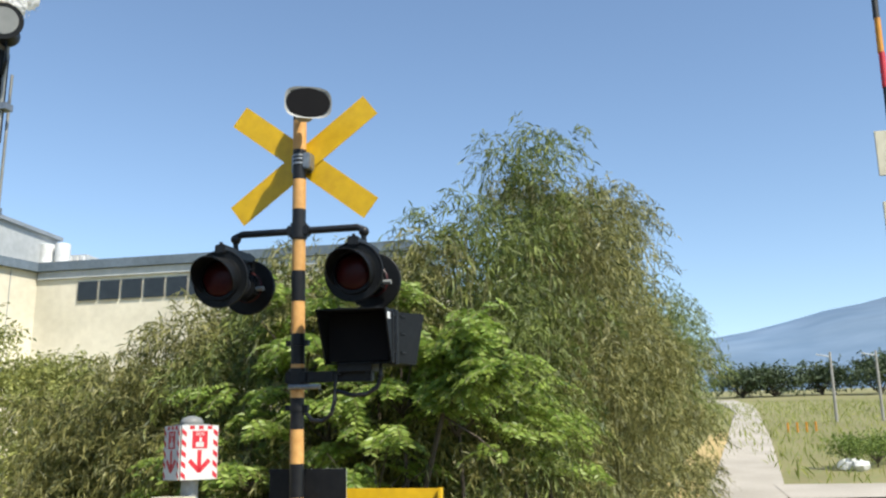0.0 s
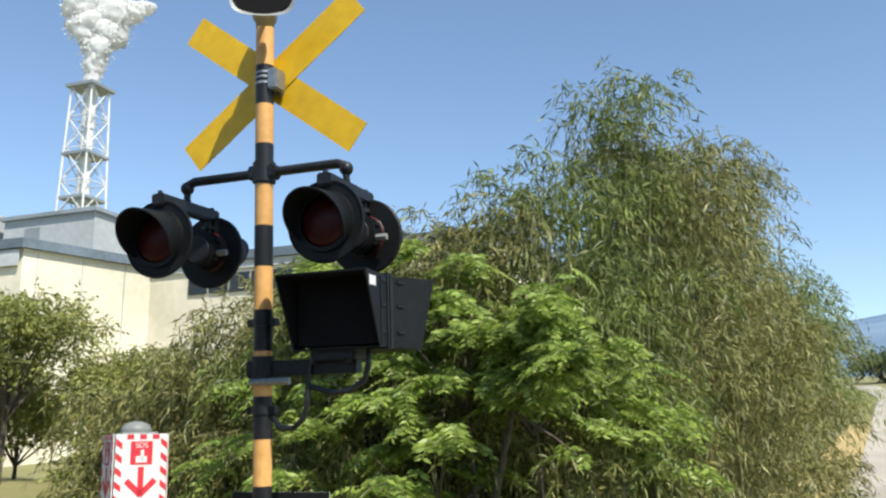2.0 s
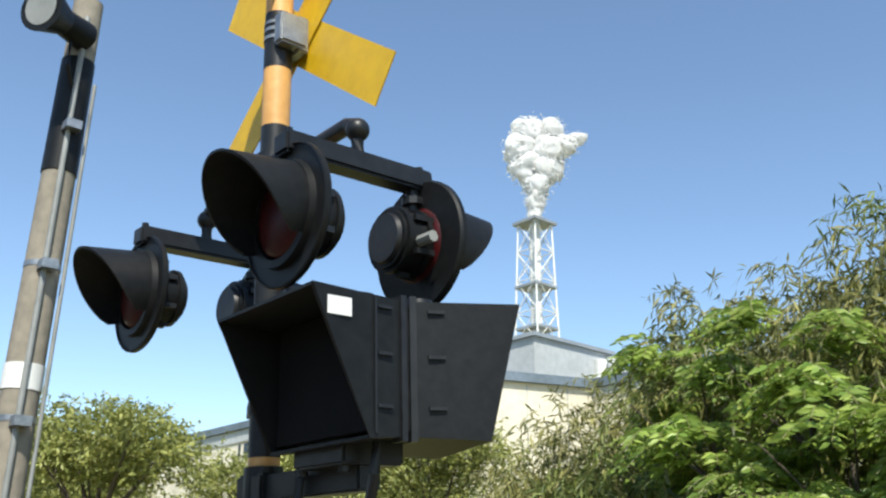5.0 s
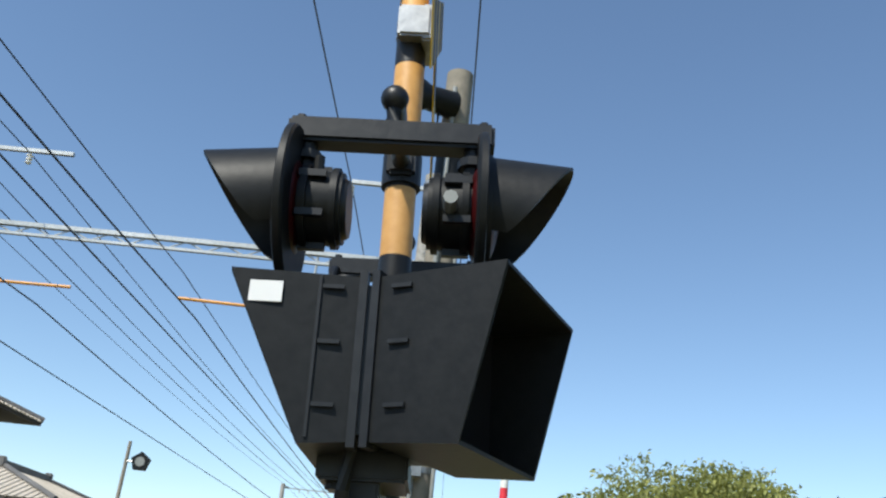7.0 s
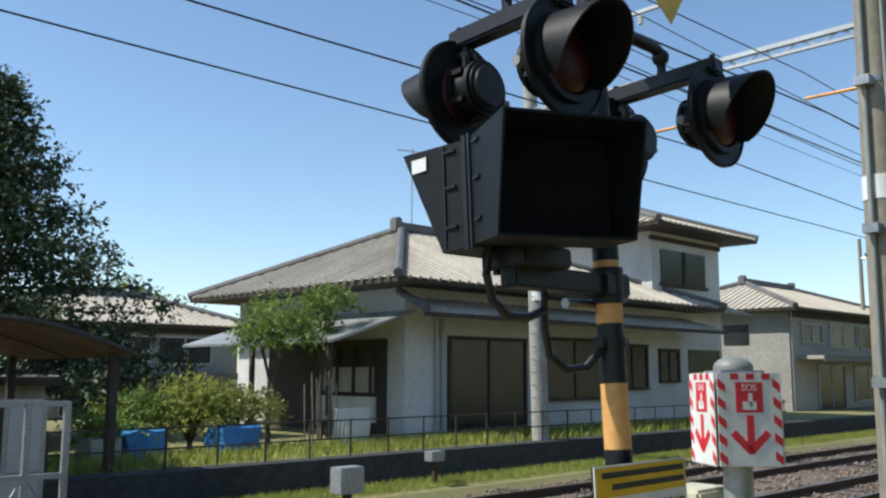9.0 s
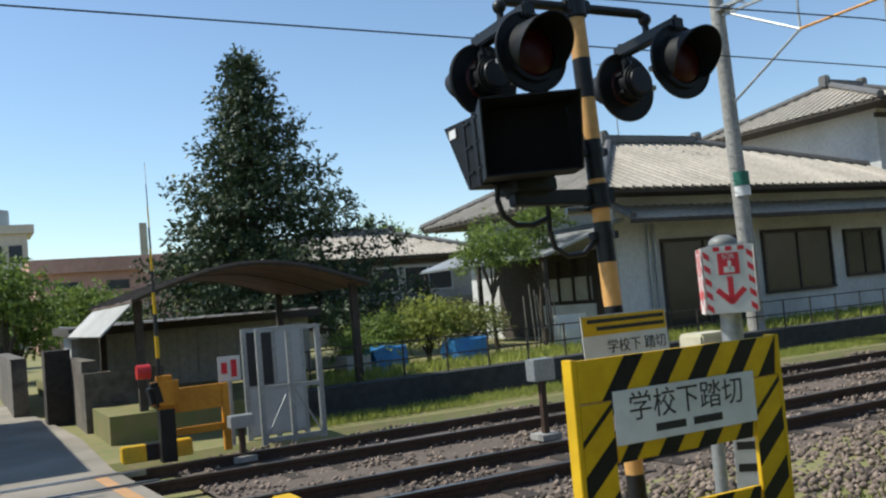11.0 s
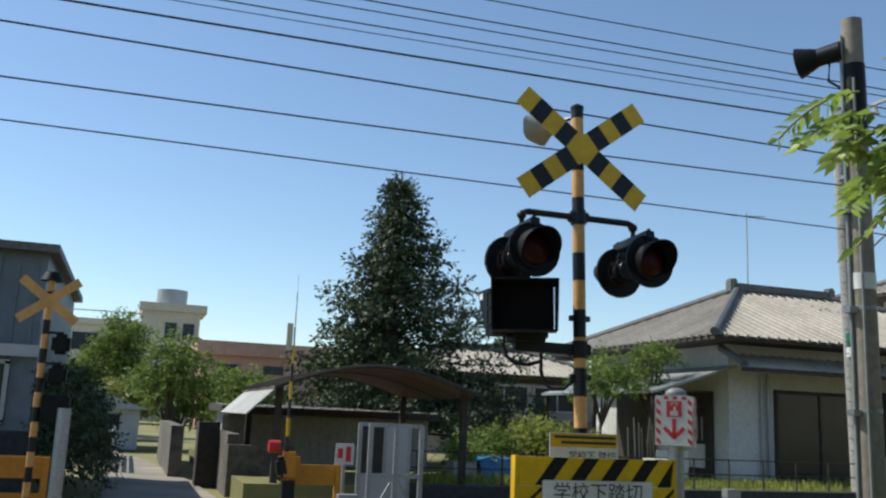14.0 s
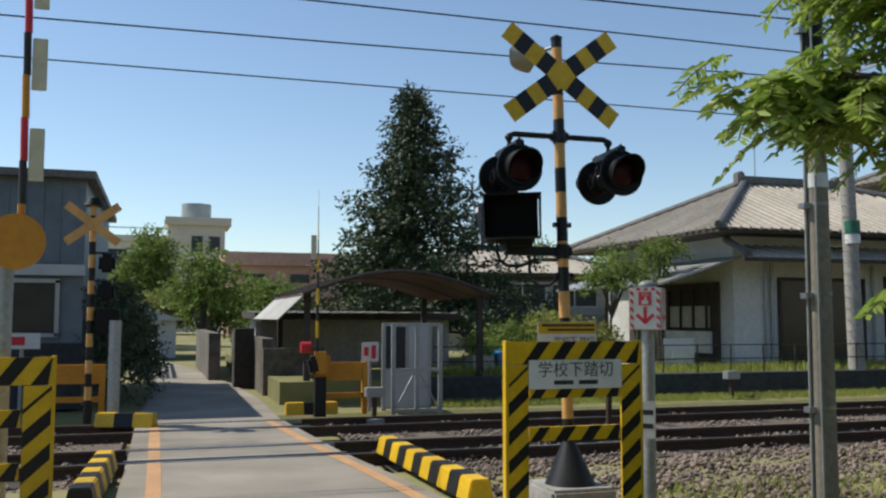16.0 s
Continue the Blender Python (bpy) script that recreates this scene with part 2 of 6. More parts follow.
def np_mesh(name, verts, faces, material):
    """Mesh from numpy arrays: verts (n,3), faces (m,k)."""
    me = bpy.data.meshes.new(name)
    k = faces.shape[1]
    me.vertices.add(len(verts))
    me.vertices.foreach_set("co", verts.astype(np.float32).ravel())
    me.loops.add(faces.size)
    me.loops.foreach_set("vertex_index", faces.astype(np.int32).ravel())
    me.polygons.add(len(faces))
    me.polygons.foreach_set("loop_start", np.arange(0, faces.size, k, dtype=np.int32))
    me.update(calc_edges=True)
    me.materials.append(material)
    return me


RNG = np.random.default_rng(7)


def leaf_mesh(name, base, along, length, width, material):
    """Leaves: each a folded kite of four corners from base along its direction."""
    n = len(base)
    a = along / np.linalg.norm(along, axis=1, keepdims=True)
    r = RNG.normal(size=(n, 3))
    s = np.cross(a, r)
    s /= np.linalg.norm(s, axis=1, keepdims=True) + 1e-9
    u = np.cross(a, s)
    Ln, W = length[:, None], width[:, None]
    mid = base + a * Ln * 0.42
    v = np.stack([base, mid + s * W * 0.5 + u * W * 0.15, base + a * Ln - np.array([0, 0, 1]) * Ln * 0.12, mid - s * W * 0.5 + u * W * 0.15], axis=1).reshape(-1, 3)
    i = np.arange(n)[:, None] * 4
    f = np.concatenate([i + np.array([[0, 1, 2]]), i + np.array([[0, 2, 3]])], axis=1).reshape(-1, 3)
    return np_mesh(name, v, f, material)


def ground(x, y):
    """Level round the crossing, rising gently away from the railway."""
    z = -0.2 + 0.0927 * max(0.0, y - 12.0)
    if y > 2 and x < -4:
        z += min(1.3, 0.11 * (-4 - x)) * min(1.0, (y - 2) / 4) * (1 if y < 12 else max(0.0, 1 - (y - 12) / 12))
    return z


# ---- ground, road, railway ----
def build_ground():
    xs = [-900, -500, -250, -120, -70, -45, -30, -22, -16, -12, -9, -7, -5.5, -4, -2, 0, 0.7, 3.4, 5, 8, 12, 18, 30, 50, 90, 160, 300, 600, 900]
    ys = [-900, -500, -200, -100, -60, -40, -25, -15, -10.4, -9.1, -8.9, -6, -3.2, -2.95, -1, 1, 2, 3, 4, 5, 6, 8, 10, 12, 14, 17, 20, 24, 30, 40, 55, 80, 110, 150, 220, 400, 700, 1000]
    bm = bmesh.new()
    g = [[bm.verts.new((x, y, (ground(x, min(y, 150.0)) + 0.03 * max(0, y - 150)) - 0.06 - (0.14 if -9.0 < y < -3.0 else 0.0) + 0.03 * noise.noise(Vector((x * 0.3, y * 0.3, 0))))) for x in xs] for y in ys]
    for j in range(len(ys) - 1):
        for i in range(len(xs) - 1):
            bm.faces.new((g[j][i], g[j][i + 1], g[j + 1][i + 1], g[j + 1][i]))
    ob = part("ground", bm, M["soil"], None)
    tagged(ob, "patchy grass and bare earth round the crossing", "ground", kind="structure")


def strip(name, pts, material, dz, label, category, steps=1):
    """A road-like strip: pts are (y, x_left, x_right)."""
    bm = bmesh.new()
    rows = []
    for (y0, a0, b0), (y1, a1, b1) in zip(pts, pts[1:]):
        n = max(1, int(abs(y1 - y0) / 2.5))
        for k in range(n):
            f = k / n
            rows.append((y0 + (y1 - y0) * f, a0 + (a1 - a0) * f, b0 + (b1 - b0) * f))
    rows.append(pts[-1])
    prev = None
    for y, a, b in rows:
        z = ground((a + b) / 2, y) + dz
        cur = [bm.verts.new((a, y, z)), bm.verts.new((b, y, z)), bm.verts.new((a, y, z - 0.12)), bm.verts.new((b, y, z - 0.12))]
        if prev:
            bm.faces.new((prev[0], prev[1], cur[1], cur[0]))
            bm.faces.new((prev[2], prev[0], cur[0], cur[2]))
            bm.faces.new((prev[1], prev[3], cur[3], cur[1]))
        prev = cur
    bmesh.ops.recalc_face_normals(bm, faces=bm.faces)
    return tagged(part(name, bm, material), label, category, kind="structure")


RAILS = (-4.0, -5.067, -6.8, -7.867)


def build_track():
    strip("road", [(13, 1.6, 4.3), (9, 1.1, 3.7), (5, 0.75, 3.5), (-1, 0.62, 3.45), (-4.3, 1.0, 3.42), (-8.2, 1.25, 3.42), (-12, 1.2, 3.3), (-16, 1.4, 3.2), (-24, 2.2, 4.2), (-40, 5, 7)], M["asphalt"], 0.0, "worn grey asphalt lane over the railway crossing", "road")
    strip("path", [(13, 1.6, 4.3), (19.5, 3.46, 5.6), (26.5, 4.44, 6.4), (39, 5.85, 7.8), (71, 9.3, 11.0), (82, 9.6, 12.0), (100, 9.0, 12.0)], M["gravel"], 0.01, "pale gravel farm path beside bamboo", "path")
    strip("verge", [(6, 1.15, 1.75), (13, 1.1, 2.1), (18.5, 2.2, 3.7), (30, 3.6, 4.9), (45, 5.6, 6.5)], M["dry"], -0.02, "strip of dry straw-coloured grass beside the path", "verge")
    for x0, x1, name in ((3.08, 3.22, "west"), (0.0, 0.0, "east")):
        bm = bmesh.new()
        if x1:
            pts = [(2.2, 3.1), (-1, 3.12), (-4, 3.13), (-7.9, 3.15)]
        else:
            pts = [(1.2, 0.72), (-0.6, 0.80), (-1.7, 0.90), (-3.2, 1.05), (-4.8, 1.22), (-6.4, 1.36), (-7.7, 1.46)]
        prev = None
        for y, x in pts:
            cur = [bm.verts.new((x - 0.07, y, -0.196)), bm.verts.new((x + 0.07, y, -0.196))]
            if prev:
                bm.faces.new((prev[0], prev[1], cur[1], cur[0]))
            prev = cur
        bmesh.ops.recalc_face_normals(bm, faces=bm.faces)
        tagged(part("road_marking", bm, M["lane"]), "scuffed orange edge line painted on the asphalt", "road marking", "edge lines", "structure")
    # ballast bed, sleepers, rails
    for k, yc in enumerate((-4.53, -7.33)):
        for x0, x1 in ((-160.0, 0.55), (3.55, 160.0)):
            bm = bmesh.new()
            quads(bm, [(x0, yc - 1.6, -0.34), (x0, yc - 1.35, -0.29), (x0, yc + 1.35, -0.29), (x0, yc + 1.7, -0.34), (x1, yc - 1.6, -0.34), (x1, yc - 1.35, -0.29), (x1, yc + 1.35, -0.29), (x1, yc + 1.7, -0.34)],
                  [(0, 1, 5, 4), (1, 2, 6, 5), (2, 3, 7, 6)])
            bmesh.ops.translate(bm, verts=bm.verts, vec=(0, 0, -0.045 + 0.006 * k))
            bmesh.ops.recalc_face_normals(bm, faces=bm.faces)
            tagged(part("ballast_bed", bm, M["bed"]), "brown stone ballast under the rails", "ballast", kind="structure")
    prof = [(-0.06, 0), (0.06, 0), (0.06, 0.012), (0.011, 0.03), (0.011, 0.10), (0.034, 0.112), (0.034, 0.148), (-0.034, 0.148), (-0.034, 0.112), (-0.011, 0.10), (-0.011, 0.03), (-0.06, 0.012)]
    for y in RAILS:
        t = thing("rail", pose(0, y, -0.345), "rusty steel railway rail on dark sleepers", "rail", "rails")
        for nm, z0, pr, mm in (("rail_web", 0, prof, M["rail"]),):
            bm = bmesh.new()
            a = [bm.verts.new((-160, u, v)) for u, v in pr]
            b = [bm.verts.new((160, u, v)) for u, v in pr]
            for i in range(len(pr)):
                j = (i + 1) % len(pr)
                bm.faces.new((a[i], a[j], b[j], b[i]))
            bmesh.ops.recalc_face_normals(bm, faces=bm.faces)
            part(nm, bm, mm, t)
        part("rail_head", box(-160, 160, -0.028, 0.028, 0.1485, 0.1515), M["railtop"], t, "polished running surface")
    # guard strips in the crossing deck
    for y in RAILS:
        s = 0.075 if y in (RAILS[1], RAILS[3]) else -0.075
        tagged(part("flangeway", box(0.95, 3.45, y + s - 0.03, y + s + 0.03, -0.25, -0.194), M["inside"]), "dark flangeway groove beside the rail", "groove", "flangeways", "structure")
        tagged(part("guard_strip", box(0.95, 3.45, y + 1.7 * s - 0.02, y + 1.7 * s + 0.02, -0.25, -0.188), M["steel"]), "worn steel guard strip in the crossing deck", "guard rail", "guard strips", "structure")
    sl = box(-0.11, 0.11, -1.05, 1.05, -0.14, 0.0, bevel=0.012)
    me = bpy.data.meshes.new("sleeper")
    sl.to_mesh(me)
    sl.free()
    me.materials.append(M["sleeper"])
    for yc in (-4.53, -7.33):
        for k in range(62):
            x = 0.2 - 0.62 * k if k < 54 else 3.9 + 0.62 * (k - 54)
            s = new("sleeper", me)
            s.matrix_world = pose(x + random.uniform(-0.03, 0.03), yc, -0.325 + random.uniform(-0.01, 0.006), 0, 0, random.uniform(-1.5, 1.5))
            tagged(s, "dark weathered timber railway sleeper in ballast", "sleeper", "sleepers")
    # loose stones
    def stones(name, n, x0, x1, y0, y1, s0, s1, label, zb):
        c = np.stack([RNG.uniform(x0, x1, n), RNG.uniform(y0, y1, n), np.zeros(n)], 1)
        keep = ~((c[:, 0] > 0.55) & (c[:, 0] < 3.55))
        c = c[keep]
        n = len(c)
        c[:, 2] = zb + RNG.uniform(-0.02, 0.02, n) + 0.03 * np.sin(c[:, 0] * 3) * np.cos(c[:, 1] * 4)
        oct_v = np.array([(1, 0, 0), (0, 1, 0), (-1, 0, 0), (0, -1, 0), (0, 0, 0.8), (0, 0, -0.8)], float)
        sz = RNG.uniform(s0, s1, (n, 1, 1)) * RNG.uniform(0.7, 1.3, (n, 6, 1))
        ang = RNG.uniform(0, 6.28, n)
        R = np.zeros((n, 3, 3))
        R[:, 0, 0] = np.cos(ang); R[:, 0, 1] = -np.sin(ang); R[:, 1, 0] = np.sin(ang); R[:, 1, 1] = np.cos(ang); R[:, 2, 2] = 1
        v = np.einsum('nij,nkj->nki', R, oct_v[None] * sz) + c[:, None, :]
        f = np.array([(0, 1, 4), (1, 2, 4), (2, 3, 4), (3, 0, 4), (1, 0, 5), (2, 1, 5), (3, 2, 5), (0, 3, 5)])
        ff = (np.arange(n)[:, None, None] * 6 + f[None]).reshape(-1, 3)
        ob = new(name, np_mesh(name, v.reshape(-1, 3), ff, M["stone"]))
        tagged(ob, label, "ballast stones", kind="stuff")
    stones("ballast_stones", 26000, -26, 7, -8.9, -3.0, 0.018, 0.042, "loose brown and grey ballast stones along the rails", -0.335)
    stones("ballast_stones", 11000, -10, 0.5, -3.1, 0.9, 0.02, 0.05, "rough stones on the bank beside the track", -0.255)


# ---- level crossing signal ----
def lamp_unit(parent, x, y, z, sgn, tilt):
    """One flashing lamp: round backboard, glass, deep visor, rear housing."""
    m = pose(x, y, z, 0, 0, tilt if sgn < 0 else 180 + tilt)
    bm = bmesh.new()
    rings = [[bm.verts.new((rr * math.cos(6.28319 * k / 36), yy, rr * math.sin(6.28319 * k / 36))) for k in range(36)] for rr, yy in ((0.02, 0.004), (0.183, 0.004), (0.189, -0.002), (0.189, -0.016), (0.184, -0.018), (0.181, -0.012), (0.142, -0.012), (0.138, -0.03), (0.118, -0.03), (0.118, -0.006))]
    for p, q in zip(rings, rings[1:]):
        for k in range(36):
            bm.faces.new((p[k], p[(k + 1) % 36], q[(k + 1) % 36], q[k]))
    bmesh.ops.recalc_face_normals(bm, faces=bm.faces)
    bmesh.ops.transform(bm, matrix=m, verts=bm.verts)
    bd = part("backboard", bm, M["hood"], parent, "round black backboard", smooth=True)
    bm = bmesh.new()
    seg, L = 28, 0.205
    inner, outer = [], []
    for rr, dst in ((0.128, inner), (0.135, outer)):
        for k in range(seg + 1):
            a = radians(-35 + 250 * k / seg)
            up = (math.sin(a) + 0.574) / 1.574
            l = 0.05 + (L - 0.05) * max(0.0, up) ** 0.8
            dst.append((bm.verts.new((rr * math.cos(a), -0.012, rr * math.sin(a))), bm.verts.new((rr * 1.04 * math.cos(a), -0.012 - l, rr * 1.04 * math.sin(a) - 0.12 * l))))
    for k in range(seg):
        bm.faces.new((outer[k][0], outer[k + 1][0], outer[k + 1][1], outer[k][1]))
        bm.faces.new((inner[k][0], inner[k][1], inner[k + 1][1], inner[k + 1][0]))
        bm.faces.new((inner[k][1], outer[k][1], outer[k + 1][1], inner[k + 1][1]))
    bmesh.ops.transform(bm, matrix=m, verts=bm.verts)
    part("visor", bm, M["hood"], bd, "deep black visor", smooth=True)
    bm = bmesh.new()
    bmesh.ops.create_uvsphere(bm, u_segments=24, v_segments=10, radius=1, matrix=m @ pose(0, -0.012, 0) @ Matrix.Diagonal((0.117, 0.04, 0.117, 1)))
    part("lens", bm, M["lens"], bd, "dark red unlit glass lens", smooth=True)
    bm = add_cyl(bmesh.new(), (0, 0.004, 0), (0, 0.11, 0), 0.088, 0.082, seg=24)
    add_cyl(bm, (0, 0.02, 0), (0, 0.035, 0), 0.098, seg=24)
    add_cyl(bm, (0, 0.085, 0), (0, 0.10, 0), 0.093, seg=24)
    add_cyl(bm, (0.04, 0.05, 0.07), (0.04, 0.05, 0.11), 0.012, seg=8)
    for k in range(6):
        a = radians(60 * k + 30)
        part("lug", box(0.094 * math.cos(a) - 0.008, 0.094 * math.cos(a) + 0.008, 0.015, 0.075, 0.094 * math.sin(a) - 0.008, 0.094 * math.sin(a) + 0.008, m), M["black"], bd)
    part("rear_cap", cyl(m @ Vector((0, 0.10, 0)), m @ Vector((0, 0.122, 0)), 0.076, 0.066, seg=24), M["black"], bd, smooth=True)
    part("cable_gland", cyl(m @ Vector((-0.085, 0.06, -0.02)), m @ Vector((-0.14, 0.06, -0.02)), 0.016, seg=8), M["horn"], bd, "grey cable gland")
    bmesh.ops.transform(bm, matrix=m, verts=bm.verts)
    part("lamp_housing", bm, M["hood"], bd, smooth=True)


def indicator_box(parent, sgn):
    """Direction indicator: flat case with a tapering rectangular hood; the one facing the lane's near end is turned to it."""
    x0, x1 = 0.235, 0.645
    z0, z1, ym, t = 2.005, 2.325, 0.10, 0.008
    top, bot = (0.272, 0.112) if sgn < 0 else (0.285, 0.20)
    turn = Matrix.Identity(4) if sgn < 0 else Matrix.Translation((x1 + 0.004, 0.0, 0)) @ Matrix.Rotation(radians(-23.5), 4, "Z") @ Matrix.Translation((-x1 - 0.004, 0.0, 0))

    def slab(xa, xb, ya, yb, za, zb, bevel=0.0):
        return box(xa, xb, min(sgn * ya, sgn * yb), max(sgn * ya, sgn * yb), za, zb, turn, bevel)
    case = part("case", slab(x0 + 0.01, x1 - 0.01, 0.012, ym, z0 + 0.01, z1 - 0.01, 0.012), M["hood"], parent, "flat black indicator case", smooth=True)
    bm = bmesh.new()
    yr = 0.022
    o = [(x0 - .005, yr, z0), (x1 + .005, yr, z0), (x1 + .005, yr, z1), (x0 - .005, yr, z1),
         (x0 - .012, bot, z0 - 0.008), (x1 + .012, bot, z0 - 0.008), (x1 + .018, top, z1 + .004), (x0 - .018, top, z1 + .004)]
    i = [(p[0] + (t if p[0] < 0.45 else -t), p[1], p[2] + (t if p[2] < 2.2 else -t)) for p in o]
    v = [bm.verts.new(turn @ Vector((p[0], sgn * p[1], p[2]))) for p in o + i]
    for p, q in ((0, 1), (1, 2), (2, 3), (3, 0)):
        bm.faces.new((v[p], v[q], v[q + 4], v[p + 4]))
        bm.faces.new((v[p + 8], v[p + 12], v[q + 12], v[q + 8]))
        bm.faces.new((v[p + 4], v[q + 4], v[q + 12], v[p + 12]))
    bmesh.ops.recalc_face_normals(bm, faces=bm.faces)
    part("hood", bm, M["hood"], case, "tapering black rectangular hood")
    part("indicator_face", slab(x0 + .012, x1 - .012, ym + .001, ym + .005, z0 + .012, z1 - .012), M["inside"], case, "dark unlit indicator panel")
    if sgn < 0:
        part("sticker", slab(x1 + 0.0165, x1 + 0.0185, 0.168, 0.232, 2.262, 2.304), M["sticker"], case, "small white label")
        part("case_seam", slab(x1 + 0.004, x1 + 0.0145, 0.094, 0.100, z0 + .004, z1 - .004), M["black"], case)
    for z in (2.07, 2.19, 2.30):
        part("hinge", slab(x1 - 0.012, x1 + 0.016, 0.05, 0.092, z - .004, z + .004), M["black"], case)
    part("back_flange", slab(x1 - 0.03, x1 + 0.012, 0.006, 0.022, z0 - .01, z1 + .012), M["black"], case)
    for x in (x0 + 0.08, x1 - 0.10):
        part("stud", cyl(turn @ Vector((x, sgn * 0.06, z1 - 0.01)), turn @ Vector((x, sgn * 0.06, z1 + 0.03)), 0.04, 0.034, seg=16), M["black"], case, "round black cap on the case", smooth=True)


def crossbuck(parent, z, front_striped, yoff, L=1.18, w=0.165, ang=37, ym=None):
    for k, (a, dy) in enumerate(((ang, 0.0), (-ang, 0.006))):
        m = pose(0, yoff + dy, z, 0, -a, 0)
        bm = box(-L / 2, L / 2, -0.002, 0.002, -w / 2, w / 2)
        bmesh.ops.transform(bm, matrix=m, verts=bm.verts)
        bl = part("blade", bm, ym or M["yellow"], parent, "yellow crossbuck blade")
        if front_striped:
            for s in (-1, 1):
                for u0, u1 in ((0.105, 0.22), (0.345, 0.465)):
                    bm = box(min(s * u0, s * u1), max(s * u0, s * u1), 0.0021, 0.0034, -w / 2, w / 2)
                    bmesh.ops.transform(bm, matrix=m, verts=bm.verts)
                    part("black_band", bm, M["black"], bl, "black band")


def pole_bands(parent, edges, first_black, r=0.0445):
    blk = first_black
    for z1, z0 in zip(edges, edges[1:]):
        part("pole_band", cyl((0, 0, z0), (0, 0, z1), r + (0.0006 if blk else 0), seg=24, caps=False), M["black"] if blk else M["orange"], parent, "black band" if blk else "orange band", smooth=True)
        blk = not blk


def build_signal():
    t = thing("crossing_signal", pose(0, 0, 0, 3.0, 0, 0), "level crossing signal with striped pole, yellow crossbuck and black lamps", "crossing signal")
    pole_bands(t, [3.72, 3.64, 3.435, 3.233, 3.03, 2.826, 2.62, 2.42, 2.211, 2.015, 1.804, 1.608, 1.396, 1.19, 0.99, 0.79, 0.6, 0.05], True)
    bm = cyl((0, 0, 3.715), (0, 0, 3.735), 0.05, seg=20)
    add_cyl(bm, (0, 0, 3.735), (0, 0, 3.755), 0.04, 0.02, seg=20)
    part("pole_cap", bm, M["black"], t, smooth=True)
    # horn on a short arm
    bm = tube([(0, 0, 3.66), (0.05, -0.09, 3.66), (0.10, -0.17, 3.65)], 0.014)
    part("horn_arm", bm, M["black"], t, smooth=True)
    q = pose(0.10, -0.17, 3.64, 0, 0, 27.3)
    bm = bmesh.new()
    secs = [(0.06, 0.055, 0.05), (0.02, 0.06, 0.055), (-0.05, 0.06, 0.055), (-0.10, 0.09, 0.07), (-0.15, 0.125, 0.09), (-0.18, 0.145, 0.10), (-0.185, 0.15, 0.105), (-0.18, 0.135, 0.09), (-0.10, 0.07, 0.05), (-0.06, 0.03, 0.03)]
    rings = []
    for y, rx, rz in secs:
        ring = []
        for k in range(24):
            c, s = math.cos(6.28319 * k / 24), math.sin(6.28319 * k / 24)
            ring.append(bm.verts.new((rx * math.copysign(abs(c) ** 0.6, c), y, rz * math.copysign(abs(s) ** 0.6, s))))
        rings.append(ring)
    for A, B in zip(rings, rings[1:]):
        for k in range(24):
            bm.faces.new((A[k], A[(k + 1) % 24], B[(k + 1) % 24], B[k]))
    bm.faces.new(rings[0])
    bm.faces.new(rings[-1])
    bmesh.ops.recalc_face_normals(bm, faces=bm.faces)
    bmesh.ops.transform(bm, matrix=q, verts=bm.verts)
    part("horn", bm, M["horn"], t, "grey flared loudspeaker horn", smooth=True)
    bm = bmesh.new()
    bmesh.ops.create_uvsphere(bm, u_segments=16, v_segments=8, radius=0.026, matrix=q @ pose(0, -0.10, 0))
    part("horn_core", bm, M["steel"], t, smooth=True)
    # flat black disc over the mouth paints the shade inside the horn
    bm = cyl((0, -0.183, 0), (0, -0.181, 0), 0.141, seg=24)
    bmesh.ops.transform(bm, matrix=q @ Matrix.Diagonal((1, 1, 0.69, 1)), verts=bm.verts)
    part("horn_throat", bm, M["inside"], t)
    crossbuck(t, 3.382, True, 0.072)
    bm = box(-0.07, 0.075, 0.03, 0.069, 3.29, 3.42, bevel=0.006)
    add_box(bm, 0.035, 0.085, -0.04, 0.06, 3.30, 3.41, bevel=0.008)
    part("crossbuck_bracket", bm, M["steel"], t, "dull steel mounting bracket")
    for z in (3.34, 3.37, 3.395):
        part("strap", cyl((0, 0, z - 0.006), (0, 0, z + 0.006), 0.048, seg=24), M["steel"], t, "thin steel strap", smooth=True)
    # cross arm
    za = 2.885
    bm = tube([(-0.445, 0, za - 0.11), (-0.445, 0, za - 0.04), (-0.43, 0, za - 0.012), (-0.40, 0, za), (0.40, 0, za), (0.43, 0, za - 0.012), (0.445, 0, za - 0.04), (0.445, 0, za - 0.11)], 0.024, seg=12)
    arm = part("cross_arm", bm, M["black"], t, "black tubular cross arm with bent ends", smooth=True)
    bm = cyl((0, 0, za - 0.05), (0, 0, za + 0.05), 0.056, seg=24)
    add_box(bm, -0.075, 0.075, -0.04, 0.04, za - 0.035, za + 0.035, bevel=0.01)
    part("arm_clamp", bm, M["black"], arm)
    for x in (-0.445, 0.445):
        bm = bmesh.new()
        bmesh.ops.create_uvsphere(bm, u_segments=16, v_segments=10, radius=0.034, matrix=pose(x, 0, za - 0.03))
        part("elbow", bm, M["black"], arm, smooth=True)
        bm = box(x - 0.035, x + 0.035, -0.24, 0.24, 2.72, 2.782, bevel=0.008)
        beam = part("lamp_beam", bm, M["black"], t, "black box beam carrying two lamps")
        for y in (-0.19, 0.19):
            bm = cyl((x, y, 2.65), (x, y, 2.73), 0.02, seg=10)
            add_cyl(bm, (x, y, 2.675), (x, y, 2.695), 0.034, seg=10)
            part("lamp_hanger", bm, M["black"], beam)
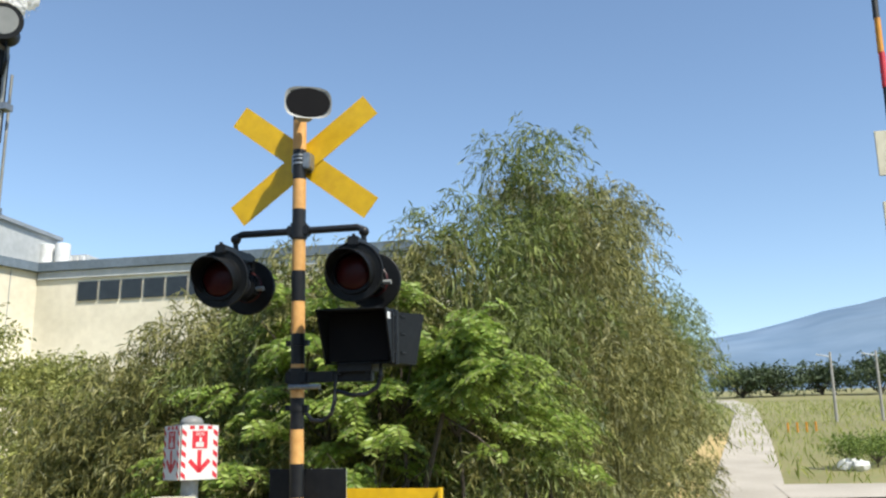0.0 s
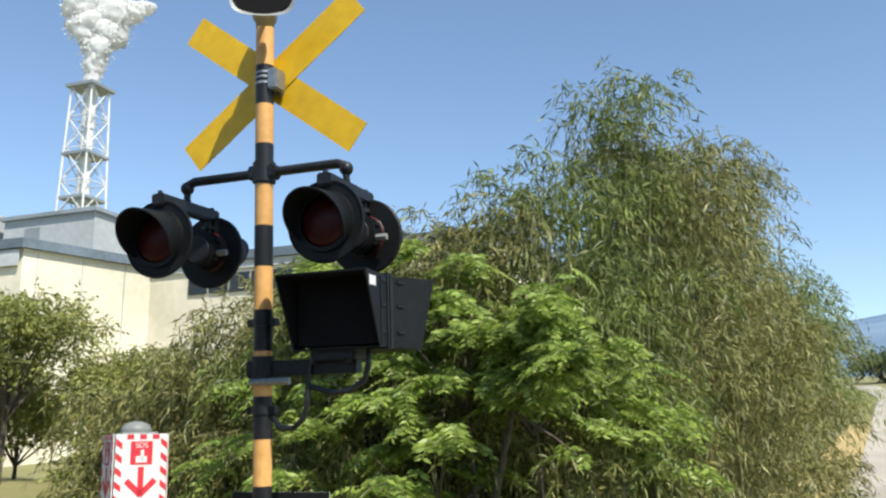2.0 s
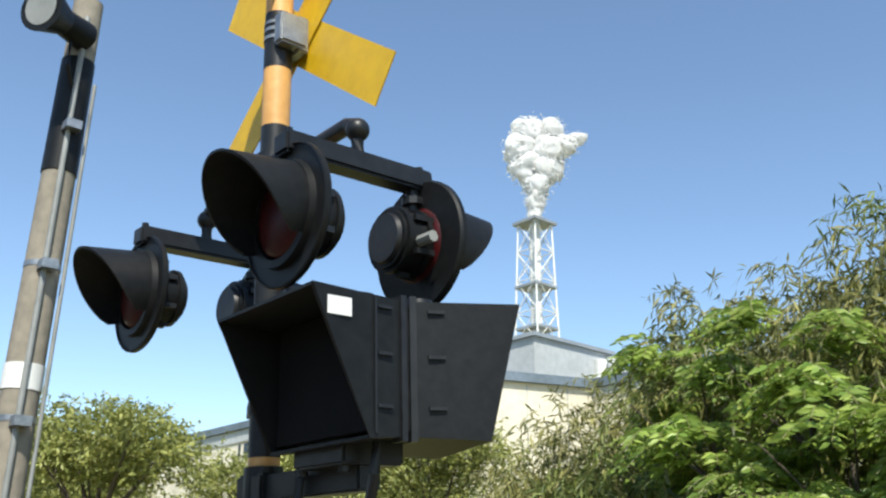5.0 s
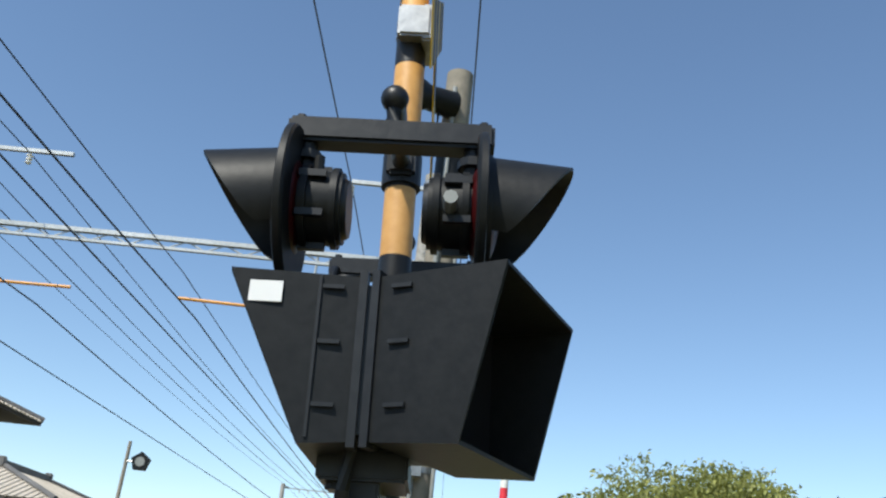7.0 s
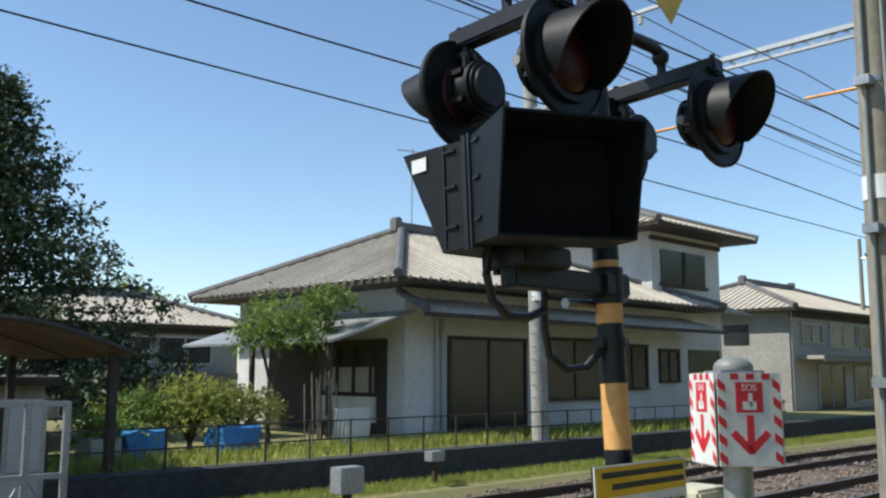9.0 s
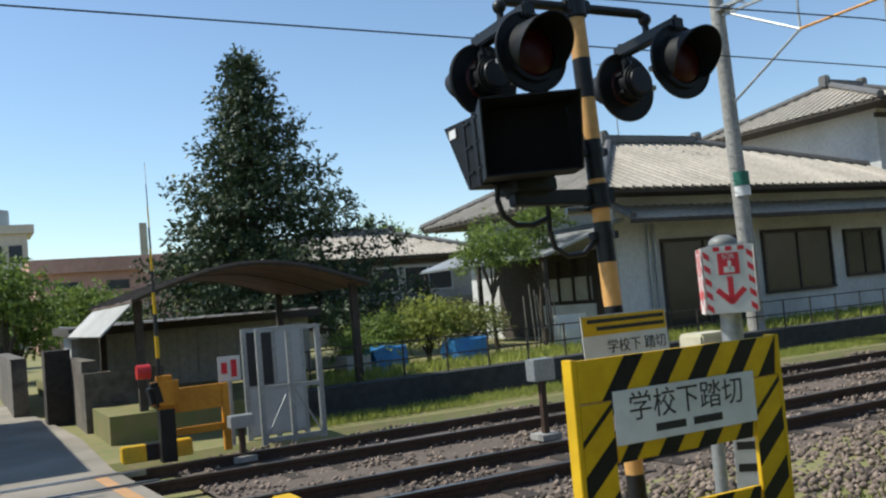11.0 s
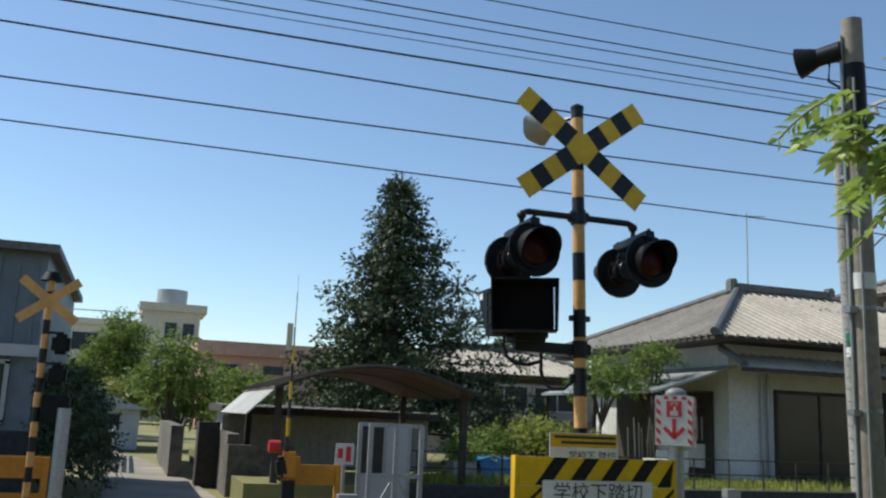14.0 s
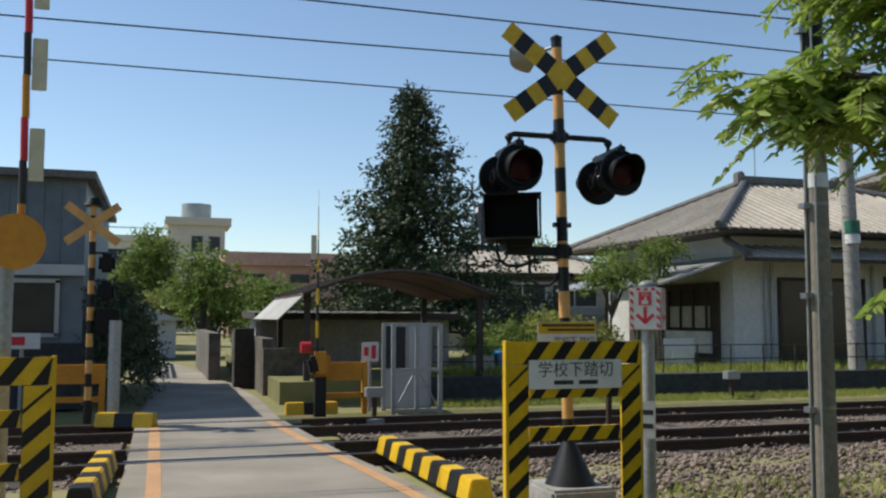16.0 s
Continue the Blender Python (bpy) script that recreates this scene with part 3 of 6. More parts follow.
        for y in (-0.215, 0.215):
            part("bolt", cyl((x, y, 2.78), (x, y, 2.798), 0.012, seg=6), M["black"], beam)
        lamp_unit(t, x, -0.205, 2.56, -1, 0)
        lamp_unit(t, x, 0.205, 2.56, 1, 0)
    for s in (-1, 1):
        indicator_box(t, s)
    # added black wedge closes the gap so the slot stays dark
    part("indicator_mount", poly_prism([(0.30, -0.012), (0.647, -0.012), (0.647, 0.010), (0.32, 0.145)], 2.02, 2.31), M["black"], t, "black wedge filling the dark slot between the indicators")
    # support of the indicators
    bm = box(-0.02, 0.50, -0.035, 0.035, 1.895, 1.965, bevel=0.006)
    add_box(bm, 0.30, 0.52, -0.09, 0.09, 1.955, 2.015, bevel=0.006)
    add_cyl(bm, (0.30, -0.06, 1.94), (0.30, -0.06, 2.02), 0.014, seg=8)
    add_cyl(bm, (0.48, -0.06, 1.94), (0.48, -0.06, 2.02), 0.014, seg=8)
    part("indicator_bracket", bm, M["black"], t, "black bracket under the indicators")
    bm = cyl((0, 0, 1.87), (0, 0, 1.99), 0.055, seg=24)
    add_box(bm, -0.065, 0.075, -0.05, 0.05, 1.89, 1.97, bevel=0.008)
    part("bracket_clamp", bm, M["black"], t)
    part("clamp_bar", cyl((-0.04, -0.05, 1.87), (0.17, -0.05, 1.87), 0.017, seg=10), M["steel"], t, "short bare steel bar")
    for z in (2.15, 1.74):
        bm = cyl((0, 0, z - 0.018), (0, 0, z + 0.018), 0.052, seg=20)
        add_box(bm, 0.04, 0.075, -0.02, 0.02, z - 0.018, z + 0.018)
        add_box(bm, -0.075, -0.04, -0.02, 0.02, z - 0.018, z + 0.018)
        part("band_clamp", bm, M["black"], t)
    part("cable", tube([(0.56, -0.02, 2.02), (0.56, -0.03, 1.93), (0.54, -0.03, 1.86), (0.47, -0.04, 1.815), (0.38, -0.04, 1.81), (0.28, -0.05, 1.84)], 0.014), M["black"], t, "drooping black cable", smooth=True)
    part("cable", tube([(0.27, -0.05, 1.95), (0.27, -0.06, 1.78), (0.25, -0.06, 1.70), (0.19, -0.05, 1.655), (0.11, -0.03, 1.66), (0.05, 0.0, 1.72)], 0.014), M["black"], t, "drooping black cable", smooth=True)
    bm = cyl((0, 0, 0.10), (0, 0, 0.42), 0.20, 0.052, seg=20)
    part("base_cone", bm, M["black"], t, "black conical base cover", smooth=True)
    b = part("foundation", box(-0.27, 0.27, -0.27, 0.27, -0.3, 0.10, bevel=0.025), M["concrete"])
    tagged(b, "square concrete foundation block of the crossing signal", "foundation", kind="structure")
    # small notice on the pole
    n = thing("crossing_notice", pose(0.035, -0.015, 1.222, 3.0, 0, 1), "cream notice plate with yellow heading on the signal pole", "notice")
    part("plate", box(-0.255, 0.255, 0.058, 0.062, -0.138, 0.138), M["white"], n)
    part("plate_back", box(-0.255, 0.255, 0.05, 0.0575, -0.138, 0.138), M["black"], n, "dark back of the plate")
    part("heading", box(-0.25, 0.25, 0.0622, 0.0632, 0.045, 0.133), M["yellow"], n, "yellow heading band")
    for k, z in enumerate((0.11, 0.075)):
        part("text_bar", box(-0.24, 0.22 - 0.05 * k, 0.0634, 0.064, z - 0.009, z + 0.009), M["ink"], n)
    text("学校下 踏切", n, pose(-0.06, 0.0635, -0.015, 90, 0, 180), 0.068, "notice_text", M["ink"])
    for z, a, b in ((-0.075, -0.05, 0.2), (-0.105, -0.22, 0.22)):
        part("text_bar", box(a, b, 0.0634, 0.064, z - 0.006, z + 0.006), M["ink"], n)
    # SOS button box on a post
    s = thing("emergency_button_post", pose(-0.72, -0.03, -0.2, 1, 0, -38.5), "grey post with red and white emergency button signs", "emergency button")
    part("post", cyl((0, 0, -0.1), (0, 0, 1.5), 0.055, seg=20), M["galv"], s, "grey steel post", smooth=True)
    part("core", box(-0.105, 0.105, -0.105, 0.105, 1.50, 1.85, bevel=0.02), M["galv"], s, "grey steel core")
    bm = bmesh.new()
    bmesh.ops.create_uvsphere(bm, u_segments=16, v_segments=8, radius=0.075, matrix=pose(0, 0, 1.86) @ Matrix.Diagonal((1, 1, 0.6, 1)))
    part("cap", bm, M["horn"], s, "grey domed cap", smooth=True)
    for k in range(4):
        r = pose(0, 0, 0, 0, 0, 90 * k)
        f = part("sign_face", box(-0.122, 0.122, 0.126, 0.131, 1.50, 1.84, r, bevel=0.002), M["white"], s, "white face with red arrow and striped edges")
        part("emblem", box(-0.052, 0.052, 0.1312, 0.1325, 1.695, 1.805, r), M["red"], f, "red square pictogram")
        text("SOS", f, r @ pose(0, 0.1326, 1.785, 90, 0, 180), 0.034, "emblem_text", M["white"])
        part("emblem_mark", box(-0.012, 0.004, 0.1326, 0.1334, 1.715, 1.765, r), M["white"], f)
        part("emblem_mark", box(-0.026, 0.026, 0.1326, 0.1334, 1.705, 1.735, r), M["white"], f)
        part("arrow_shaft", box(-0.014, 0.014, 0.1312, 0.1325, 1.57, 1.685, r), M["red"], f)
        for sg in (-1, 1):
            mm = r @ pose(0, 0.1318, 1.555) @ pose(0, 0, 0, 0, 45 * sg, 0)
            part("arrow_head", box(-0.014, 0.014, -0.0007, 0.0007, -0.005, 0.095, mm), M["red"], f)
            for q_ in range(5):
                z = 1.515 + 0.066 * q_
                bm = bmesh.new()
                quads(bm, [(sg * 0.106 + u, yy, z + w) for yy in (0.1312, 0.1324) for u, w in ((-0.015, -0.012), (0.015, 0.012), (0.015, 0.042), (-0.015, 0.018))],
                      [(0, 1, 2, 3), (7, 6, 5, 4), (0, 4, 5, 1), (1, 5, 6, 2), (2, 6, 7, 3), (3, 7, 4, 0)])
                bmesh.ops.transform(bm, matrix=r, verts=bm.verts)
                bmesh.ops.recalc_face_normals(bm, faces=bm.faces)
                part("edge_stripe", bm, M["red"], f)
        for q_ in range(3):
            part("edge_stripe", box(-0.082 + 0.06 * q_, -0.05 + 0.06 * q_, 0.1312, 0.1324, 1.815, 1.838, r), M["red"], f)
    part("number_plate", box(-0.06, 0.06, 0.057, 0.061, 0.62, 0.92), M["white"], s, "small white plate")
    for z in (0.83, 0.72):
        part("text_bar", box(-0.045, 0.045, 0.0612, 0.062, z - 0.02, z + 0.02), M["ink"], s)
    c = thing("control_box", pose(-0.74, -0.24, -0.2), "cream steel switch box on a short post", "switch box")
    part("box_body", box(-0.12, 0.12, -0.09, 0.09, 1.12, 1.40, bevel=0.012), M["cream2"], c)
    part("box_post", cyl((0, 0, 0), (0, 0, 1.12), 0.035), M["galv"], c, smooth=True)


def text(s, parent, m, size, name, material):
    cu = bpy.data.curves.new(name, 'FONT')
    cu.body, cu.size, cu.align_x, cu.align_y = s, size, 'CENTER', 'CENTER'
    cu.extrude = 0.0006
    ob = bpy.data.objects.new("tmp", cu)
    scene.collection.objects.link(ob)
    dg = bpy.context.evaluated_depsgraph_get()
    me = bpy.data.meshes.new_from_object(ob.evaluated_get(dg))
    bpy.data.objects.remove(ob)
    me.transform(m)
    me.materials.clear()
    me.materials.append(material)
    o = new(name, me)
    o.parent = parent
    return o


def stripes_bar(parent, name, x0, x1, z0, z1, y, horizontal):
    """A yellow board strip with slanted black bands on its front."""
    b = part(name, box(x0, x1, y - 0.012, y + 0.012, z0, z1, bevel=0.003), M["yellow"], parent, "yellow board with slanted black bands")
    h = (z1 - z0) if horizontal else (x1 - x0)
    span = (x1 - x0) if horizontal else (z1 - z0)
    p = 0.2
    k = 0.02
    while k < span:
        lo, hi = k, min(k + 0.095, span)
        bm = bmesh.new()
        if horizontal:
            pts = [(x0 + lo, z0), (x0 + hi, z0), (max(x0, x0 + hi - h * 0.75), z1), (max(x0, x0 + lo - h * 0.75), z1)]
        else:
            pts = [(x0, z0 + lo), (x1, max(z0, z0 + lo - h * 0.75 * 1.2)), (x1, max(z0, z0 + hi - h * 0.75 * 1.2)), (x0, z0 + hi)]
        vs = [bm.verts.new((px, y + 0.0135, pz)) for px, pz in pts]
        bm.faces.new(vs)
        bmesh.ops.remove_doubles(bm, verts=bm.verts, dist=1e-5)
        if bm.faces:
            r = bmesh.ops.extrude_face_region(bm, geom=list(bm.faces))
            bmesh.ops.translate(bm, verts=[g for g in r["geom"] if isinstance(g, bmesh.types.BMVert)], vec=(0, -0.0012, 0))
            bmesh.ops.recalc_face_normals(bm, faces=bm.faces)
            part("black_band", bm, M["black"], b)
        else:
            bm.free()
        k += p


def striped_board(m, name_text=True):
    t = thing("crossing_barrier_board", m, "yellow and black striped barrier frame with a white name plate" if name_text else "yellow and black striped barrier frame beside the crossing", "barrier", "striped barriers")
    stripes_bar(t, "upper_board", -0.51, 0.51, 0.90, 1.06, 0.0, True)
    stripes_bar(t, "middle_board", -0.35, 0.35, 0.66, 0.76, 0.0, True)
    stripes_bar(t, "lower_board", -0.35, 0.35, 0.36, 0.46, 0.0, True)
    stripes_bar(t, "side_board", -0.51, -0.36, -0.35, 0.895, 0.001, False)
    stripes_bar(t, "side_board", 0.36, 0.51, -0.35, 0.895, 0.001, False)
    for x in (-0.52, 0.52):
        part("frame_edge", box(x - 0.012, x + 0.012, -0.05, 0.014, -0.35, 1.065, bevel=0.003), M["yellow"], t)
    if name_text:
        n = part("name_plate", box(-0.36, 0.36, 0.016, 0.022, 0.725, 0.93, bevel=0.002), M["white"], t, "white plate with the crossing's name")
        text("学校下踏切", n, pose(0, 0.0226, 0.855, 90, 0, 180), 0.118, "plate_text", M["ink"])
        for x0, x1 in ((-0.17, -0.02), (0.02, 0.17)):
            part("text_bar", box(x0, x1, 0.0222, 0.0232, 0.755, 0.785), M["ink"], n)
    return t


def kerb_block(m, n, label):
    """A painted concrete kerb: n blocks in yellow and black."""
    t = thing("striped_kerb", m, label, "kerb", "striped kerbs")
    for k in range(n):
        bm = bmesh.new()
        y0, y1 = k * 0.28, k * 0.28 + (0.28 if k % 2 else 0.30)
        h = 0.20
        quads(bm, [(-0.13, y0, 0), (0.13, y0, 0), (0.13, y1, 0), (-0.13, y1, 0), (-0.085, y0, h), (0.085, y0, h), (0.085, y1, h), (-0.085, y1, h)],
              [(0, 3, 2, 1), (4, 5, 6, 7), (0, 1, 5, 4), (1, 2, 6, 5), (2, 3, 7, 6), (3, 0, 4, 7)])
        bmesh.ops.bevel(bm, geom=list(bm.edges), offset=0.012, segments=2, affect='EDGES')
        part("kerb_piece", bm, M["yellow"] if k % 2 == 0 else M["black"], t)
    return t


def build_near_side():
    striped_board(pose(0.253, 0.63, 0.165, 0, 0, -1.3))
    striped_board(pose(4.2, 0.9, 0.10, 0, 0, 8), False)
    kerb_block(pose(0.50, -4.0, -0.2, 0, 0, 1.5), 11, "yellow and black painted concrete kerb at the road's edge")
    kerb_block(pose(3.62, -3.7, -0.2, 0, 0, -2), 8, "yellow and black painted concrete kerb at the road's edge")
    kerb_block(pose(1.10, -8.55, -0.2, 0, 0, 90), 3, "short painted kerb end beside the far side of the crossing")
    kerb_block(pose(3.95, -7.75, -0.2, 0, 0, 70), 3, "short painted kerb end beside the far side of the crossing")
    # barrier machine post with reflector disc and raised arm
    t = thing("barrier_machine", pose(3.98, 0.75, -0.2), "barrier post with orange disc and raised red and white arm", "barrier")
    part("post", cyl((0, 0, 0), (0, 0, 2.05), 0.05, seg=16), M["galv"], t, smooth=True)
    part("disc", cyl((-0.06, 0.06, 2.03), (-0.06, 0.075, 2.03), 0.165, seg=32), M["amber"], t, "orange reflector disc", smooth=True)
    part("disc_bracket", box(-0.08, 0.02, 0.0, 0.06, 1.98, 2.08), M["steel"], t)
    z = 2.0
    col = 0
    while z < 4.6:
        part("arm_section", cyl((-0.08, 0.0, z), (-0.075, 0.0, z + 0.26), 0.022, seg=12), (M["amber"], M["ink"], M["red"])[col % 3], t, smooth=True)
        z += 0.26
        col += 1
    for z in (2.40, 2.95, 3.45):
        part("arm_flag", box(-0.19, -0.105, -0.006, 0.006, z, z + 0.32, bevel=0.004), M["cream2"], t, "pale plate hung on the arm")
    # wood-brown utility pole with horn
    p = thing("utility_pole", pose(-2.5, -0.1, -0.3), "tall brown concrete pole with loudspeaker and steel conduit", "utility pole")
    part("shaft", cyl((0, 0, 0), (0, 0, 5.15), 0.108, 0.082, seg=24), M["pole"], p, smooth=True)
    part("shaft_sleeve", cyl((0, 0, 4.05), (0, 0, 4.75), 0.094, 0.09, seg=24), M["hood"], p, "dark sleeve", smooth=True)
    part("conduit", cyl((0.12, -0.02, 0), (0.10, -0.02, 5.0), 0.015, seg=10), M["horn"], p, "steel conduit pipe", smooth=True)
    part("conduit", cyl((0.10, 0.10, 0), (0.085, 0.085, 4.6), 0.011, seg=10), M["horn"], p, "steel conduit pipe", smooth=True)
    for z in (0.9, 1.9, 2.7, 3.5, 4.3):
        part("strap", cyl((0, 0, z), (0, 0, z + 0.03), 0.111 - 0.005 * z, seg=24), M["steel"], p, smooth=True)
        part("conduit_clip", box(0.08, 0.17, -0.05, 0.03, z - 0.03, z + 0.02), M["steel"], p)
    part("white_tag", cyl((0, 0, 2.86), (0, 0, 2.99), 0.098, seg=24), M["white"], p, "white band tag", smooth=True)
    bm = bmesh.new()
    add_cyl(bm, (0, 0, 4.92), (0.16, -0.12, 4.86), 0.03, seg=10)
    add_cyl(bm, (0.10, -0.02, 4.87), (0.20, -0.17, 4.85), 0.085, 0.075, seg=20)
    add_cyl(bm, (0.20, -0.17, 4.85), (0.29, -0.31, 4.83), 0.075, 0.135, seg=24)
    part("loudspeaker", bm, M["hood"], p, "dark round loudspeaker", smooth=True)
    part("loudspeaker_grille", cyl((0.291, -0.312, 4.83), (0.294, -0.317, 4.829), 0.10, seg=24), M["horn"], p, smooth=True)
    part("speaker_cable", tube([(0.15, -0.1, 4.80), (0.17, -0.1, 4.62), (0.10, -0.04, 4.55)], 0.012), M["black"], p, smooth=True)


def gantry():
    x = -12.6
    g = thing("catenary_gantry", pose(x, 0, -0.3), "steel beam gantry on two tall concrete poles over the railway", "gantry")
    for y in (-10.95, -0.72):
        part("gantry_pole", cyl((0, y, 0), (0, y - (0.25 if y < -5 else 0), 9.5), 0.19, 0.15, seg=20), M["concrete"], g, "pale concrete pole", smooth=True)
        for k in range(26):
            part("step_bolt", cyl((0.17, y, 1.4 + 0.27 * k), (0.30, y, 1.4 + 0.27 * k), 0.009, seg=6), M["steel"], g)
        for z in (7.7, 9.3):
            part("pole_band", cyl((0, y, z - 0.04), (0, y, z + 0.04), 0.175, seg=20), M["steel"], g, smooth=True)
    part("green_plate", cyl((0, -10.97, 3.72), (0, -10.98, 4.02), 0.18, seg=20), M["green"], g, "green number plate", smooth=True)
    part("white_plate", cyl((0, -10.97, 3.48), (0, -10.98, 3.70), 0.181, seg=20), M["white"], g, "white number plate", smooth=True)
    bm = box(-0.05, 0.05, -11.2, -0.6, 7.72, 7.80)
    part("beam_chord", bm, M["galv"], g, "galvanised beam")
    part("beam_chord", box(-0.035, 0.035, -11.0, -0.7, 7.55, 7.60), M["galv"], g)
    bm = bmesh.new()
    for k in range(15):
        y = -10.9 + 0.7 * k
        add_cyl(bm, (0, y, 7.58), (0, y + 0.35, 7.74), 0.016, seg=6)
        add_cyl(bm, (0, y + 0.35, 7.74), (0, y + 0.7, 7.58), 0.016, seg=6)
    part("beam_lacing", bm, M["galv"], g)
    part("top_arm", box(-0.04, 0.04, -11.2, -7.4, 9.20, 9.27), M["galv"], g)
    part("top_arm", box(-0.04, 0.04, -2.2, 0.1, 9.20, 9.27), M["galv"], g)
    for y in (-10.0, -9.4, -8.2, -2.2, -0.1):
        bm = cyl((0, y, 9.2), (0, y, 8.95), 0.02, seg=8)
        for z in (9.12, 9.05, 8.98):
            add_cyl(bm, (0, y, z), (0, y, z + 0.02), 0.06, seg=12)
        part("insulator", bm, M["white"], g, smooth=True)
    for y0, y1, z0, z1 in ((-10.9, -9.0, 5.6, 6.65), (-10.9, -9.0, 7.6, 6.65), (-0.8, -2.6, 5.6, 6.65), (-0.8, -2.6, 7.6, 6.65)):
        part("bracket_strut", cyl((0, y0, z0), (0, y1, z1), 0.028, seg=8), M["galv"], g)
    for y0, y1 in ((-9.0, -6.8), (-2.6, -4.9)):
        part("bracket_arm", cyl((0, y0, 6.65), (0, y1, 6.68), 0.03, seg=8), M["amber"], g, "weathered tan bracket arm")
        part("drop_post", cyl((0, y0, 6.6), (0, y0, 7.7), 0.025, seg=8), M["galv"], g)
    copy_thing(g, pose(-62, 0, -0.3))
    w = copy_thing(g, pose(40, 0, -0.3))
    for i, (y, z, r) in enumerate(((-7.3, 5.1, 0.012), (-7.3, 5.76, 0.014), (-4.5, 5.38, 0.012), (-4.5, 5.78, 0.014), (-10.0, 8.62, 0.014), (-9.4, 8.62, 0.012), (-8.2, 8.62, 0.012), (-2.2, 8.62, 0.012), (-0.1, 8.62, 0.012), (-11.3, 9.05, 0.010), (-4.9, 6.6, 0.010))):
        bm = bmesh.new()
        for a, b in ((40, -12.6), (-12.6, -62), (-62, -160)):
            pts = []
            for k in range(13):
                f = k / 12
                sag = (0.0 if r == 0.012 and z < 5.6 else 0.35) * 4 * f * (1 - f)
                pts.append((a + (b - a) * f, y, z + 0.25 - sag + (0.0 if z > 5.6 else -0.25)))
            add_tube(bm, pts, r, 5)
        tagged(part("overhead_wire", bm, M["wire"]), "dark overhead railway wire", "wire", "overhead wires")


build_ground()
build_track()
build_signal()
build_near_side()
gantry()


# ---- far side of the crossing ----
def barrier_frame(m):
    t = thing("orange_barrier_frame", m, "orange painted steel frame housing the barrier machine", "barrier", "orange frames")
    for x in (-0.38, 0.38):
        part("frame_post", box(x - 0.045, x + 0.045, -0.04, 0.04, 0, 0.86, bevel=0.006), M["amber"], t)
    part("top_board", box(-0.335, 0.335, -0.03, 0.03, 0.56, 0.86, bevel=0.006), M["amber"], t)
    part("rail_board", box(-0.335, 0.335, -0.025, 0.025, 0.27, 0.36, bevel=0.005), M["amber"], t)
    return t


def slim_signal(m):
    t = thing("crossing_signal", m, "slender orange and black crossing signal on the far side", "crossing signal", "far signals")
    z, blk = 3.35, False
    while z > 0.3:
        part("pole_band", cyl((0, 0, z - 0.2), (0, 0, z), 0.05, seg=16), M["black"] if blk else M["orange"], t, smooth=True)
        z -= 0.2
        blk = not blk
    part("pole_foot", cyl((0, 0, 0), (0, 0, 0.35), 0.06, seg=16), M["black"], t)
    crossbuck(t, 3.02, False, 0.06, 0.95, 0.13, 37, M["orange"])
    part("cap", cyl((0, 0, 3.30), (0, 0, 3.42), 0.16, 0.10, seg=20), M["hood"], t, smooth=True)
    for z0 in (2.28, 1.85):
        a = part("signal_head", box(-0.34, -0.10, -0.14, 0.14, z0, z0 + 0.28, bevel=0.05), M["hood"], t, "black signal head")
        part("signal_arm", cyl((0, 0, z0 + 0.30), (-0.24, 0, z0 + 0.30), 0.018, seg=8), M["black"], a)
    part("signal_box", box(-0.42, -0.08, -0.14, 0.14, 1.35, 1.72, bevel=0.02), M["hood"], t, "black indicator box")
    return t


